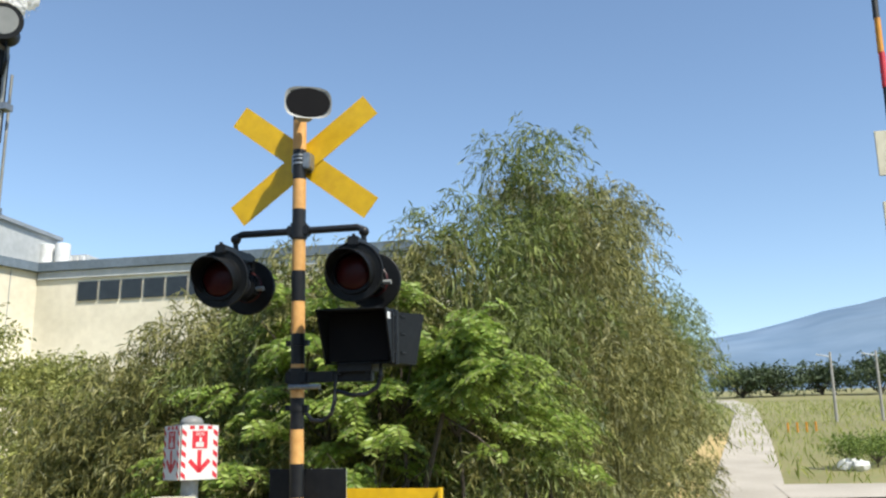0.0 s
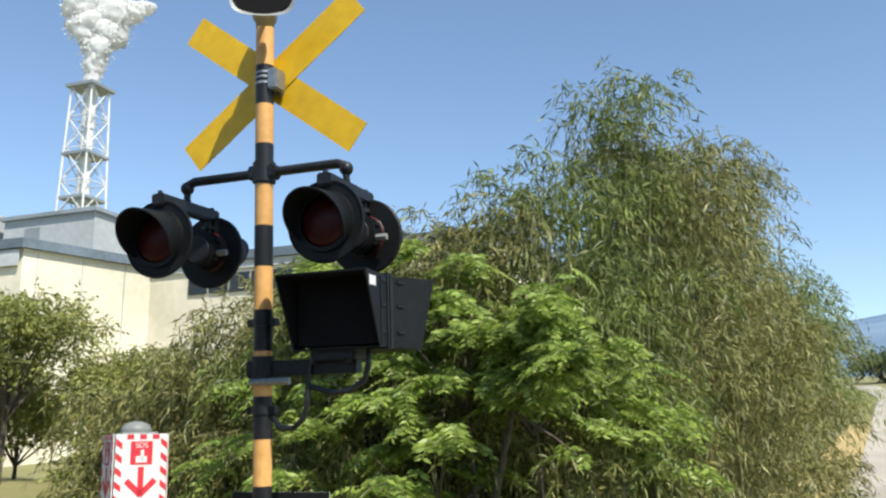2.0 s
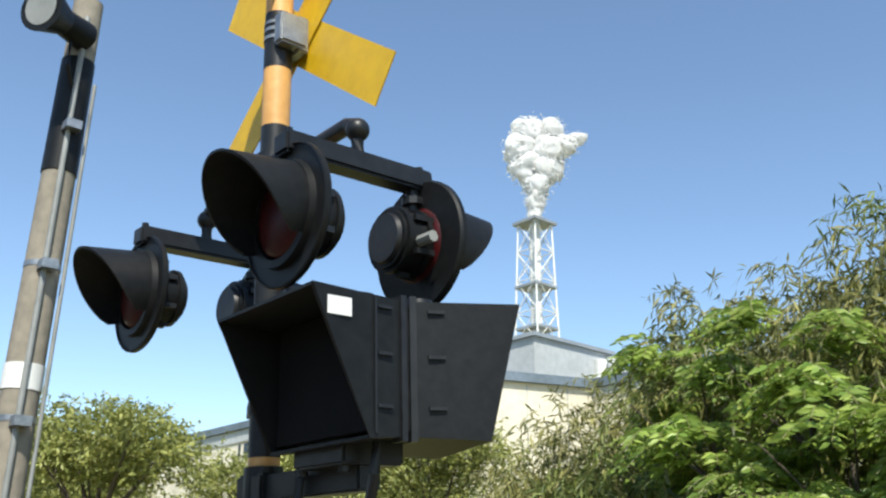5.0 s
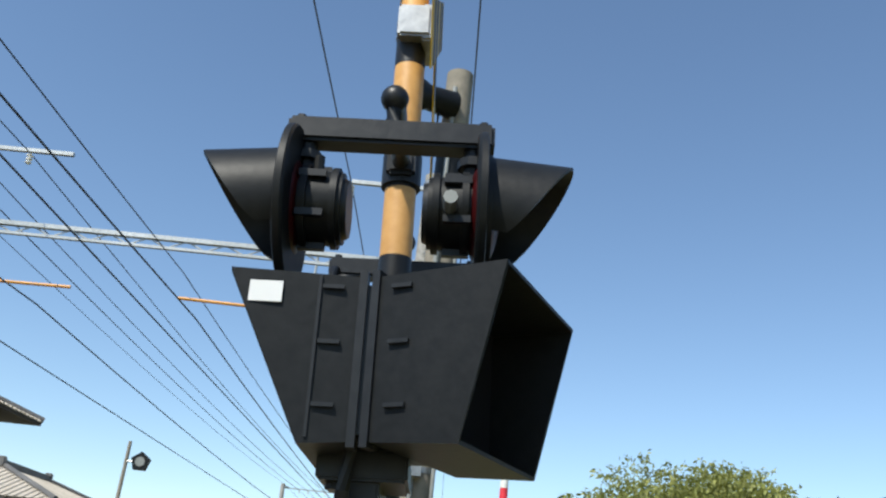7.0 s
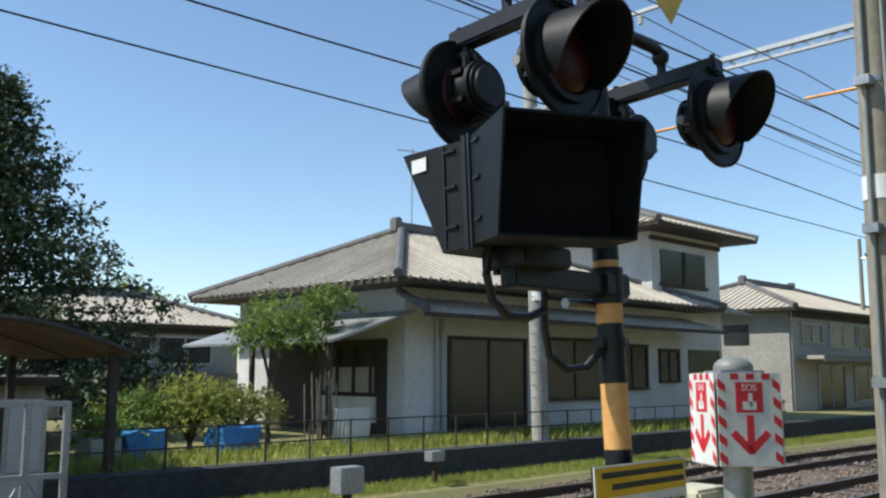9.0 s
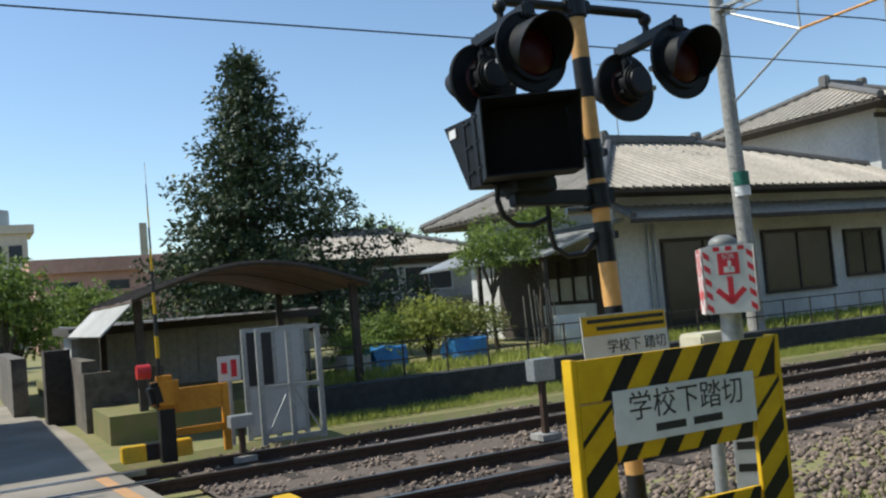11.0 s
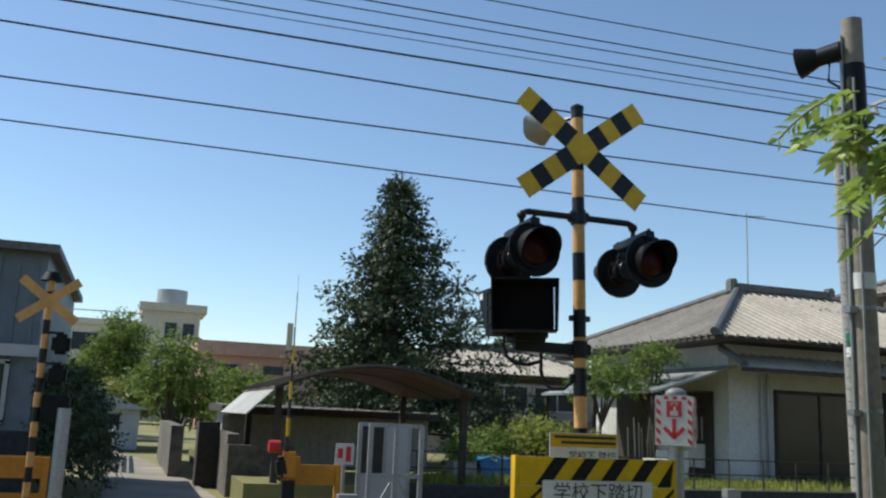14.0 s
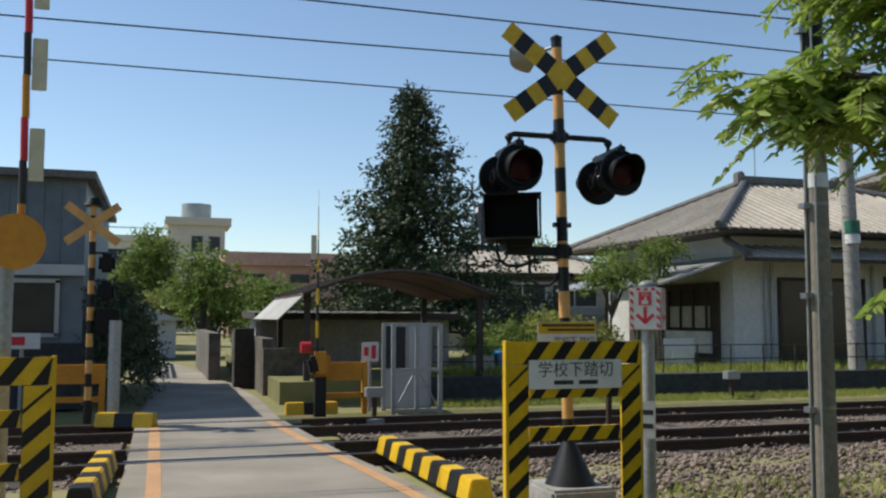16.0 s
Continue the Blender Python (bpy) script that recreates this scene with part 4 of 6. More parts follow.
def build_far_side():
    barrier_frame(pose(0.19, -8.35, -0.2, 0, 0, 3))
    barrier_frame(pose(4.33, -8.7, -0.2, 0, 0, -3))
    slim_signal(pose(4.12, -8.15, -0.2, 0, 0, 0))
    # machine housing and raised arm
    t = thing("barrier_machine", pose(0.60, -8.15, -0.2, 0, 0, 0), "barrier machine with black and yellow housing and raised arm", "barrier")
    part("housing", box(-0.16, 0.16, -0.13, 0.13, 0.62, 1.05, bevel=0.07), M["amber"], t, "rounded amber housing", smooth=True)
    part("housing_band", box(-0.165, 0.02, -0.135, 0.135, 0.68, 0.98, pose(0, 0, 0, 0, 12, 0), bevel=0.05), M["black"], t, smooth=True)
    part("stand", box(-0.09, 0.09, -0.09, 0.09, 0, 0.64), M["black"], t)
    part("warning_lamp", cyl((0.16, 0.02, 1.12), (0.32, 0.02, 1.12), 0.09, seg=16), M["redpaint"], t, "red round lamp", smooth=True)
    z, k = 1.0, 0
    while z < 3.7:
        part("arm_section", cyl((0.05, 0, z), (0.055, 0, z + 0.27), 0.03 - 0.003 * k, seg=10), M["yellow"] if k % 2 else M["ink"], t, smooth=True)
        z += 0.27
        k += 1
    part("arm_flag", box(0.08, 0.17, -0.01, 0.01, 2.55, 2.95), M["cream2"], t)
    p = thing("steel_post", pose(3.75, -8.0, -0.2), "pale round steel post beside the lane", "post")
    part("shaft", cyl((0, 0, 0), (0, 0, 1.55), 0.09, seg=18), M["galv"], p, smooth=True)
    # glass-sided booth of steel frames
    b = thing("steel_booth", pose(-1.15, -8.9, -0.25), "small grey steel frame booth beside the track", "booth")
    for x in (-0.42, 0.0, 0.42):
        for y in (-0.35, 0.35):
            part("upright", box(x - 0.035, x + 0.035, y - 0.03, y + 0.03, 0, 1.55), M["galv"], b)
    for z in (0.03, 0.72, 1.5):
        for y in (-0.35, 0.35):
            part("rail", box(-0.42, 0.42, y - 0.02, y + 0.02, z, z + 0.06), M["galv"], b)
    part("dark_panel", box(0.03, 0.39, -0.33, -0.31, 0.75, 1.5), M["ink"], b)
    part("panel", box(-0.39, -0.03, -0.33, -0.31, 0.75, 1.5), M["greyclad"], b)
    part("panel", box(-0.39, 0.39, -0.33, -0.31, 0.06, 0.72), M["greyclad"], b)
    for a0, a1 in ((-0.39, -0.05), (0.39, 0.05)):
        part("brace", cyl((a0, 0.36, 0.08), (a1, 0.36, 0.7), 0.014, seg=6), M["galv"], b)
    s = thing("notice_sign", pose(-0.35, -8.7, -0.2), "red and white sign on a short post across the tracks", "sign")
    part("post", cyl((0, 0, 0), (0, 0, 1.0), 0.03), M["galv"], s)
    part("panel", box(-0.15, 0.15, 0.03, 0.04, 0.85, 1.18), M["white"], s)
    part("print", box(-0.10, -0.02, 0.0405, 0.043, 0.9, 1.13), M["red"], s)
    part("print", box(0.03, 0.11, 0.0405, 0.043, 0.95, 1.10), M["red"], s)
    for x, y, h in ((-3.41, -5.85, 0.95), (-8.2, -9.6, 0.6), (-0.25, -7.9, 0.55)):
        t = thing("trackside_box", pose(x, y, -0.28), "small grey trackside junction box on a short post", "junction box", "trackside boxes")
        part("stand", box(-0.035, 0.035, -0.035, 0.035, 0, h * 0.75), M["rail"], t)
        part("body", box(-0.15, 0.15, -0.10, 0.10, h * 0.72, h, bevel=0.01), M["galv"], t)
        part("footing", box(-0.14, 0.14, -0.14, 0.14, -0.02, 0.05), M["concrete"], t)
    # retaining wall along the tracks, railing on top
    bm = box(-46, -1.9, -10.9, -10.45, -0.4, 0.22)
    tagged(part("retaining_wall", bm, M["darkwall"]), "low dark concrete wall along the railway", "wall", kind="structure")
    tagged(part("yard_ground", box(-60, 0.9, -26, -10.92, -0.4, 0.17), M["soil"]), "grassy yard behind the low wall", "ground", kind="structure")
    f = thing("yard_fence", pose(0, -10.75, 0.22), "thin dark metal railing on the low wall", "fence")
    for k in range(26):
        x = -2.2 - 0.85 * k
        part("fence_post", cyl((x, 0, 0), (x, 0, 0.62), 0.018, seg=6), M["timber"], f)
    for z in (0.3, 0.6):
        part("fence_rail", box(-23.6, -2.1, -0.012, 0.012, z - 0.012, z + 0.012), M["timber"], f)
    # open carport with a bowed roof
    c = thing("carport", pose(-1.45, -13.2, -0.2), "open carport with bowed brown translucent roof", "carport")
    for x in (-1.8, 1.8):
        for y in (-2.2, 2.0):
            part("carport_post", box(x - 0.06, x + 0.06, y - 0.06, y + 0.06, 0, 2.1), M["timber"], c)
    n = 14
    prof = [(-1.95 + 3.9 * k / n, 2.04 + 0.46 * math.sin(math.pi * k / n)) for k in range(n + 1)]
    for k in range(n):
        (xa, za), (xb, zb) = prof[k], prof[k + 1]
        bm = quads(bmesh.new(), [(xa, -2.5, za), (xb, -2.5, zb), (xb, 2.4, zb), (xa, 2.4, za), (xa, -2.5, za + .02), (xb, -2.5, zb + .02), (xb, 2.4, zb + .02), (xa, 2.4, za + .02)],
                   [(0, 3, 2, 1), (4, 5, 6, 7), (0, 1, 5, 4), (2, 3, 7, 6), (1, 2, 6, 5), (3, 0, 4, 7)])
        part("roof_sheet", bm, M["canopy"], c)
    for y in (-2.5, 0.0, 2.4):
        part("roof_rib", tube([(x, y, z + 0.03) for x, z in prof], 0.05, 6), M["timber"], c)
    bm = quads(bmesh.new(), [(1.92, -2.3, 2.02), (1.92, 2.3, 2.02), (2.4, 2.3, 1.55), (2.4, -2.3, 1.55), (1.92, -2.3, 2.045), (1.92, 2.3, 2.045), (2.42, 2.3, 1.57), (2.42, -2.3, 1.57)],
               [(0, 1, 2, 3), (7, 6, 5, 4), (0, 4, 5, 1), (1, 5, 6, 2), (2, 6, 7, 3), (3, 7, 4, 0)])
    part("side_sheet", bm, M["shedwall"], c, "grey sloping side sheet")
    for y in (-1.4, -0.5, 0.4, 1.3):
        part("roof_purlin", tube([(x, y, z + 0.025) for x, z in prof], 0.03, 6), M["timber"], c)
    # shed behind, yard clutter
    h = thing("grey_shed", pose(-1.2, -17.5, -0.2), "long low shed with dark roof and grey walls", "shed")
    part("wall", box(-3.0, 1.9, -1.8, 1.2, 0, 1.55), M["shedwall"], h)
    bm = quads(bmesh.new(), [(-3.2, 1.6, 1.56), (2.1, 1.6, 1.56), (2.1, -2.1, 1.62), (-3.2, -2.1, 1.62), (-3.2, 1.6, 1.72), (2.1, 1.6, 1.72), (2.1, -2.1, 1.78), (-3.2, -2.1, 1.78)],
               [(0, 3, 2, 1), (4, 5, 6, 7), (0, 1, 5, 4), (1, 2, 6, 5), (2, 3, 7, 6), (3, 0, 4, 7)])
    part("roof", bm, M["timber"], h)
    for k in range(24):
        x = -2.98 + 0.21 * k
        part("wall_board", box(x, x + 0.19, 1.2, 1.212 + 0.006 * (k % 2), 0.02, 1.5), M["shedwall"], h)
    for k in range(13):
        x = -3.1 + 0.42 * k
        part("roof_batten", tube([(x, 1.6, 1.73), (x, -2.1, 1.79)], 0.02, 5), M["ridge"], h)
    for x, w, z, mm in ((-4.6, 0.7, 0.5, "blue"), (-6.4, 0.75, 0.5, "blue"), (-3.9, 0.5, 0.4, "galv")):
        bm = box(x - w / 2, x + w / 2, -13.35, -12.75, 0.15, 0.15 + z)
        bmesh.ops.subdivide_edges(bm, edges=bm.edges, cuts=5, use_grid_fill=True)
        for v in bm.verts:
            v.co += Vector((noise.noise(v.co * 4), noise.noise(v.co * 4 + Vector((7, 0, 0))), noise.noise(v.co * 3 + Vector((0, 7, 0))))) * (0.09 if mm == "blue" else 0.01)
        q = part("yard_sheet", bm, M[mm], None, smooth=True)
        tagged(q, "blue plastic sheet over a heap in the yard" if mm == "blue" else "grey crate standing in the yard", "yard clutter", "yard clutter")
    w = thing("white_board_stack", pose(-9.0, -13.0, 0.17), "stack of white boards leaning in the yard", "board stack")
    for k in range(4):
        part("board", box(-0.45 + 0.03 * k, 0.4 - 0.05 * k, 0.06 * k, 0.06 * k + 0.035, 0, 0.75 - 0.09 * k, pose(0, 0, 0, -8, 0, 0), bevel=0.004), M["white"], w)
    n = thing("garden_stakes", pose(-8.4, -13.1, 0.15), "bundle of pale garden stakes standing in the yard", "garden stakes")
    for k in range(7):
        part("stake", cyl((0.13 * k - 0.4, 0.05 * (k % 3), 0), (0.13 * k - 0.36 + 0.03 * (k % 2), 0.05 * (k % 3), 1.25 + 0.12 * (k % 3)), 0.017, seg=6), M["pole"], n)
    # lane walls on the far side
    tagged(part("lane_wall", box(-0.3, 1.0, -13.2, -12.95, -0.3, 0.75), M["oldwall"]), "weathered concrete wall along the lane", "wall", kind="structure")
    tagged(part("lane_wall", box(0.75, 1.0, -22, -13.2, -0.3, 0.95), M["oldwall"]), "weathered concrete wall along the lane", "wall", kind="structure")
    tagged(part("gate_pillar", box(1.0, 1.45, -15.5, -14.9, -0.3, 1.15), M["timber"]), "dark gate pillar beside the lane", "pillar", kind="structure")
    tagged(part("lane_wall", box(1.6, 1.9, -26, -17.5, -0.3, 1.0), M["oldwall"]), "weathered concrete wall along the lane", "wall", kind="structure")
    t = thing("lane_guard_rail", pose(3.3, -22, -0.2, 0, 0, 0), "white guard rail along the lane", "guard rail")
    for k in range(3):
        part("rail", box(-0.03, 0.03, -5, 3, 0.3 + 0.28 * k, 0.40 + 0.28 * k), M["white"], t)
    for k in range(5):
        part("post", box(-0.04, 0.04, -5 + 2 * k, -4.92 + 2 * k, 0, 0.95), M["white"], t)
    g = thing("grey_house", pose(4.1, -34, -0.2), "small grey house with a low pitched roof beside the lane", "house")
    part("wall", box(-1.6, 1.6, -3, 3, 0, 1.55), M["greyclad"], g)
    bm = quads(bmesh.new(), [(-1.9, -3.3, 1.5), (1.9, -3.3, 1.5), (1.9, 3.3, 1.5), (-1.9, 3.3, 1.5), (0, -3.3, 2.15), (0, 3.3, 2.15)], [(0, 3, 2, 1), (0, 1, 4), (1, 2, 5, 4), (2, 3, 5), (3, 0, 4, 5)])
    part("roof", bm, M["galv"], g, "pale sheet roof")
    part("window", box(-0.9, -0.2, 3.0, 3.04, 0.7, 1.3), M["darkglass"], g)
    # blue-grey workshop
    w = thing("workshop", pose(0, 0, -0.2), "blue-grey metal clad workshop beside the far side of the crossing", "building")
    part("wall", box(4.42, 12.0, -18, -10.6, 0, 4.05), M["blueclad"], w)
    for k in range(26):
        part("cladding_rib", box(4.55 + 0.28 * k, 4.60 + 0.28 * k, -10.6, -10.575, 2.55, 3.9), M["blueclad"], w)
    part("eave", box(4.25, 12.2, -18.2, -10.35, 4.05, 4.18), M["ridge"], w, "dark roof edge")
    part("band", box(4.4, 12.0, -10.6, -10.45, 2.33, 2.52), M["greyclad"], w, "pale horizontal band")
    part("lower_wall", box(4.40, 12.0, -10.6, -10.55, 0, 1.15), M["darkwall"], w)
    wn = part("window", box(4.85, 5.75, -10.6, -10.56, 1.32, 2.2), M["darkglass"], w)
    for a in (box(4.80, 4.87, -10.58, -10.52, 1.27, 2.25), box(5.73, 5.80, -10.58, -10.52, 1.27, 2.25), box(4.80, 5.80, -10.58, -10.52, 1.25, 1.32), box(4.80, 5.80, -10.58, -10.52, 2.2, 2.27)):
        part("window_frame", a, M["galv"], wn)
    s = thing("direction_sign", pose(5.25, -9.6, -0.2), "white sign with a red arrow on a post", "sign")
    part("post", cyl((0, 0, 0), (0, 0, 1.3), 0.03), M["galv"], s)
    part("panel", box(-0.28, 0.28, 0.03, 0.04, 1.08, 1.34), M["white"], s)
    part("print", box(-0.05, 0.22, 0.041, 0.044, 1.14, 1.28), M["red"], s)


def tiled_plane(parent, a, b, c, d, wid=0.30, single=False):
    """Roof slope with eave a-b and top d-c; rows of round tiles run up from the eave, cut at the hips."""
    a, b, c, d = map(Vector, (a, b, c, d))
    nrm = (b - a).cross(d - a).normalized()
    if nrm.z < 0:
        nrm = -nrm
    part("roof_deck", quads(bmesh.new(), [a, b, c, d] if (c - d).length > 0.01 else [a, b, c], [(0, 1, 2, 3)] if (c - d).length > 0.01 else [(0, 1, 2)]), M["tile"], parent)
    u = (b - a).normalized()
    W = (b - a).length
    ud, uc = (d - a).dot(u), (c - a).dot(u)
    up = (d - a) - u * ud
    n = max(2, int(W / wid))
    bm = bmesh.new()
    for k in range(1, n):
        s = W * k / n
        f = min(1.0, s / ud if ud > 0.01 else 1.0, (W - s) / (W - uc) if W - uc > 0.01 else 1.0)
        if f < 0.05:
            continue
        p0 = a + u * s + nrm * 0.004
        if single:
            part("roof_tile", tube([p0 - up * 0.01, p0 + up * f], 0.05, 6), M["tile"], parent)
        else:
            add_tube(bm, [p0 - up * 0.01, p0 + up * f], 0.05, 6)
    if single:
        bm.free()
    else:
        tagged(part("roof_tile", bm, M["tile"], parent), kind="stuff")


def hip_roof(parent, x0, x1, y0, y1, ze, zr, rx0, rx1, ry, single=False):
    E = [(x0, y0, ze), (x1, y0, ze), (x1, y1, ze), (x0, y1, ze)]
    R0, R1 = (rx0, ry, zr), (rx1, ry, zr)
    tiled_plane(parent, E[3], E[2], R1, R0, single=single)
    tiled_plane(parent, E[1], E[0], R0, R1, single=single)
    tiled_plane(parent, E[0], E[3], R0, R0, single=single)
    tiled_plane(parent, E[2], E[1], R1, R1, single=single)
    for p, q in ((E[0], R0), (E[3], R0), (E[1], R1), (E[2], R1)):
        part("hip_ridge", tube([Vector(p) + Vector((0, 0, .06)), Vector(q) + Vector((0, 0, .08))], 0.11, 8), M["ridge"], parent, "dark hip ridge tiles")
    part("ridge_cap", box(rx0 - .2, rx1 + .2, ry - .13, ry + .13, zr - .02, zr + .26, bevel=0.05), M["ridge"], parent, "dark stacked ridge")
    for x in (rx0 - .2, rx1 + .2):
        part("ridge_end", box(x - .12, x + .12, ry - .18, ry + .18, zr - .05, zr + .38, bevel=0.05), M["ridge"], parent)
    part("soffit", box(x0 + .03, x1 - .03, y0 + .03, y1 - .03, ze - .12, ze - .03), M["timber"], parent, "dark eave boards")


def build_houses():
    h = thing("tiled_house", pose(0, 0, 0), "white plastered house with grey tiled hip roof across the railway", "house")
    part("wall", box(-23.4, -11.4, -21.2, -14.0, 0.1, 3.75), M["plaster"], h)
    hip_roof(h, -24.4, -10.3, -22.2, -13.0, 3.72, 5.66, -17.8, -14.5, -17.7, True)
    # pent roof over the ground floor front
    tiled_plane(h, (-23.9, -12.75, 2.95), (-10.9, -12.75, 2.95), (-11.4, -14.0, 3.35), (-23.4, -14.0, 3.35))
    part("pent_fascia", box(-23.9, -10.9, -12.8, -12.72, 2.85, 2.95), M["timber"], h)
    part("pent_ridge", tube([(-11.0, -12.8, 3.02), (-11.2, -14.0, 3.5)], 0.1, 8), M["ridge"], h)
    for x0, x1, z0, z1, mm in ((-15.55, -12.85, 0.15, 2.42, "darkglass"), (-19.0, -16.4, 0.95, 2.5, "darkglass"), (-21.2, -19.7, 1.2, 2.4, "darkglass"), (-23.0, -22.0, 1.4, 2.3, "darkglass")):
        w = part("window", box(x0, x1, -14.02, -13.97, z0, z1), M[mm], h, "dark window")
        for bx in (box(x0 - .08, x0, -14.02, -13.93, z0, z1), box(x1, x1 + .08, -14.02, -13.93, z0, z1), box(x0 - .08, x1 + .08, -14.02, -13.92, z1, z1 + .09), box(x0 - .08, x1 + .08, -14.02, -13.9, z0 - .07, z0)):
            part("window_frame", bx, M["timber"], w)
        part("mullion", box((x0 + x1) / 2 - .03, (x0 + x1) / 2 + .03, -13.97, -13.94, z0, z1), M["timber"], w)
    for x in (-12.55, -12.35, -15.9):
        part("downpipe", cyl((x, -13.93, 0.1), (x, -13.93, 2.9), 0.04, seg=8), M["galv"], h)
    # side wing under a lean-to
    # dark sheet paints the shade in the openings below the lean-to
    part("side_wall_dark", box(-11.38, -11.33, -19.5, -14.6, 0.2, 2.4), M["timber"], h, "dark sheet painting the shade of the openings under the lean-to")
    part("shutter", box(-11.32, -11.28, -17.0, -15.0, 1.15, 1.75), M["curtain"], h, "pale window panes")
    part("shutter", box(-11.32, -11.25, -17.2, -14.9, 0.45, 1.05), M["white"], h, "white lower panel")
    for y in (-17.0, -16.35, -15.7, -15.05):
        part("mullion", box(-11.3, -11.22, y - .03, y + .03, 1.1, 2.2), M["timber"], h)
    bm = quads(bmesh.new(), [(-9.0, -13.6, 2.25), (-11.4, -13.6, 3.0), (-11.4, -20, 3.0), (-9.0, -20, 2.25), (-9.0, -13.6, 2.31), (-11.4, -13.6, 3.06), (-11.4, -20, 3.06), (-9.0, -20, 2.31)],
               [(0, 1, 2, 3), (4, 7, 6, 5), (0, 4, 5, 1), (1, 5, 6, 2), (2, 6, 7, 3), (3, 7, 4, 0)])
    part("lean_to_roof", bm, M["galv"], h, "pale sheet lean-to roof")
    for y in (-13.8, -16.8, -19.8):
        part("lean_to_post", box(-9.15, -9.05, y - .05, y + .05, 0.1, 2.25), M["timber"], h)
    part("antenna", tube([(-14.9, -17.7, 5.85), (-14.9, -17.7, 8.2)], 0.02, 6), M["galv"], h)
    part("antenna_bar", tube([(-15.6, -17.7, 8.15), (-14.3, -17.7, 8.05)], 0.015, 6), M["galv"], h)
    t = thing("two_storey_house", pose(0, 0, 0), "two storey white house with grey tiled roof", "house")
    part("wall", box(-26.2, -22.0, -19.5, -14.2, 0.1, 6.2), M["plaster"], t)
    hip_roof(t, -27.2, -20.9, -20.6, -13.2, 6.25, 7.5, -25.0, -23.5, -16.9)
    tiled_plane(t, (-26.9, -13.3, 3.6), (-21.6, -13.3, 3.6), (-22.0, -14.2, 3.95), (-26.2, -14.2, 3.95))
    w = part("window", box(-25.2, -22.5, -14.22, -14.16, 4.5, 5.6), M["darkglass"], t)
    part("window_frame", box(-25.3, -22.4, -14.2, -14.1, 4.4, 4.5), M["timber"], w)
    part("window_frame", box(-23.9, -23.8, -14.2, -14.12, 4.5, 5.6), M["timber"], w)
    part("window", box(-26.0, -24.0, -14.22, -14.16, 1.0, 2.4), M["darkglass"], t)
    part("trim_band", box(-26.25, -21.95, -14.24, -14.15, 5.85, 6.0), M["timber"], t)
    for x, y, w_, d_, hh, zr in ((-37.5, -18, 11, 7, 4.2, 5.6), (-52, -19, 12, 8, 3.8, 5.2), (-70, -16, 14, 9, 5.0, 6.6), (-12.5, -33.5, 9, 6, 3.4, 4.6)):
        q = thing("house", pose(x, y, 0), "pale house with brown-grey roof in the row along the railway", "house", "row houses")
        part("wall", box(-w_ / 2, w_ / 2, -d_ / 2, d_ / 2, 0, hh), M["stucco"], q)
        hip_roof(q, -w_ / 2 - .6, w_ / 2 + .6, -d_ / 2 - .6, d_ / 2 + .6, hh, zr, -w_ / 5, w_ / 5, 0)
        f = d_ / 2
        part("trim_band", box(-w_ / 2, w_ / 2, f, f + .05, hh - .35, hh - .15), M["timber"], q)
        part("awning", box(-w_ * .47, w_ * .45, f, f + 1.1, hh - 2.0, hh - 1.86), M["tile"], q, "narrow tiled awning")
        part("awning_edge", box(-w_ * .47, w_ * .45, f + 1.08, f + 1.14, hh - 2.08, hh - 1.84), M["ridge"], q)
        for x0, x1, za, zb in ((-w_ * .36, -w_ * .12, hh - 1.45, hh - .5), (-w_ * .08, w_ * .16, hh - 1.45, hh - .5), (w_ * .24, w_ * .40, hh - 1.3, hh - .6), (-w_ * .32, -w_ * .05, 0.5, hh - 2.25), (w_ * .05, w_ * .28, 0.1, hh - 2.25)):
            if zb - za < 0.4:
                continue
            wd = part("window", box(x0, x1, f, f + .03, za, zb), M["darkglass"], q)
            for bx in (box(x0 - .07, x0, f, f + .07, za, zb), box(x1, x1 + .07, f, f + .07, za, zb), box(x0 - .07, x1 + .07, f, f + .07, zb, zb + .07), box(x0 - .07, x1 + .07, f, f + .09, za - .07, za), box((x0 + x1) / 2 - .03, (x0 + x1) / 2 + .03, f, f + .05, za, zb)):
                part("window_frame", bx, M["galv"], wd)
        e = w_ / 2
        for y0 in (-d_ * .25, d_ * .1):
            part("window", box(e, e + .04, y0, y0 + 1.1, hh - 1.4, hh - .6), M["darkglass"], q)
        part("downpipe", cyl((e - .1, f + .05, 0), (e - .1, f + .05, hh), 0.04, seg=8), M["galv"], q)
    p = thing("loudspeaker_mast", pose(-40, -14.7, -0.2), "slim mast with a dark five-sided public loudspeaker", "loudspeaker")
    part("mast", cyl((0, 0, 0), (0, 0, 8.0), 0.12, 0.08, seg=12), M["pole"], p, smooth=True)
    part("speaker_arm", cyl((0, 0, 7.1), (0, 0.5, 7.1), 0.05, seg=8), M["steel"], p)
    sp = part("loudspeaker", cyl((0.12, 0.68, 7.12), (-0.12, 0.68, 7.12), 0.46, seg=5), M["hood"], p, "dark five-sided loudspeaker")
    part("speaker_mouth", cyl((0.121, 0.68, 7.12), (0.14, 0.68, 7.12), 0.22, seg=20), M["horn"], sp)
    # school on the rise behind
    s = thing("school_building", pose(0, 0, 0), "cream school building with a stair tower and rooftop tank", "school")
    part("tower", box(-3.0, 2.6, -94, -88, 0, 11.0), M["cream"], s, "cream stair tower")
    part("tower_parapet", box(-3.6, 2.9, -94.3, -87.7, 10.8, 11.6), M["cream"], s)
    bm = cyl((-0.2, -90.5, 11.5), (-0.2, -90.5, 13.2), 1.5, seg=20)
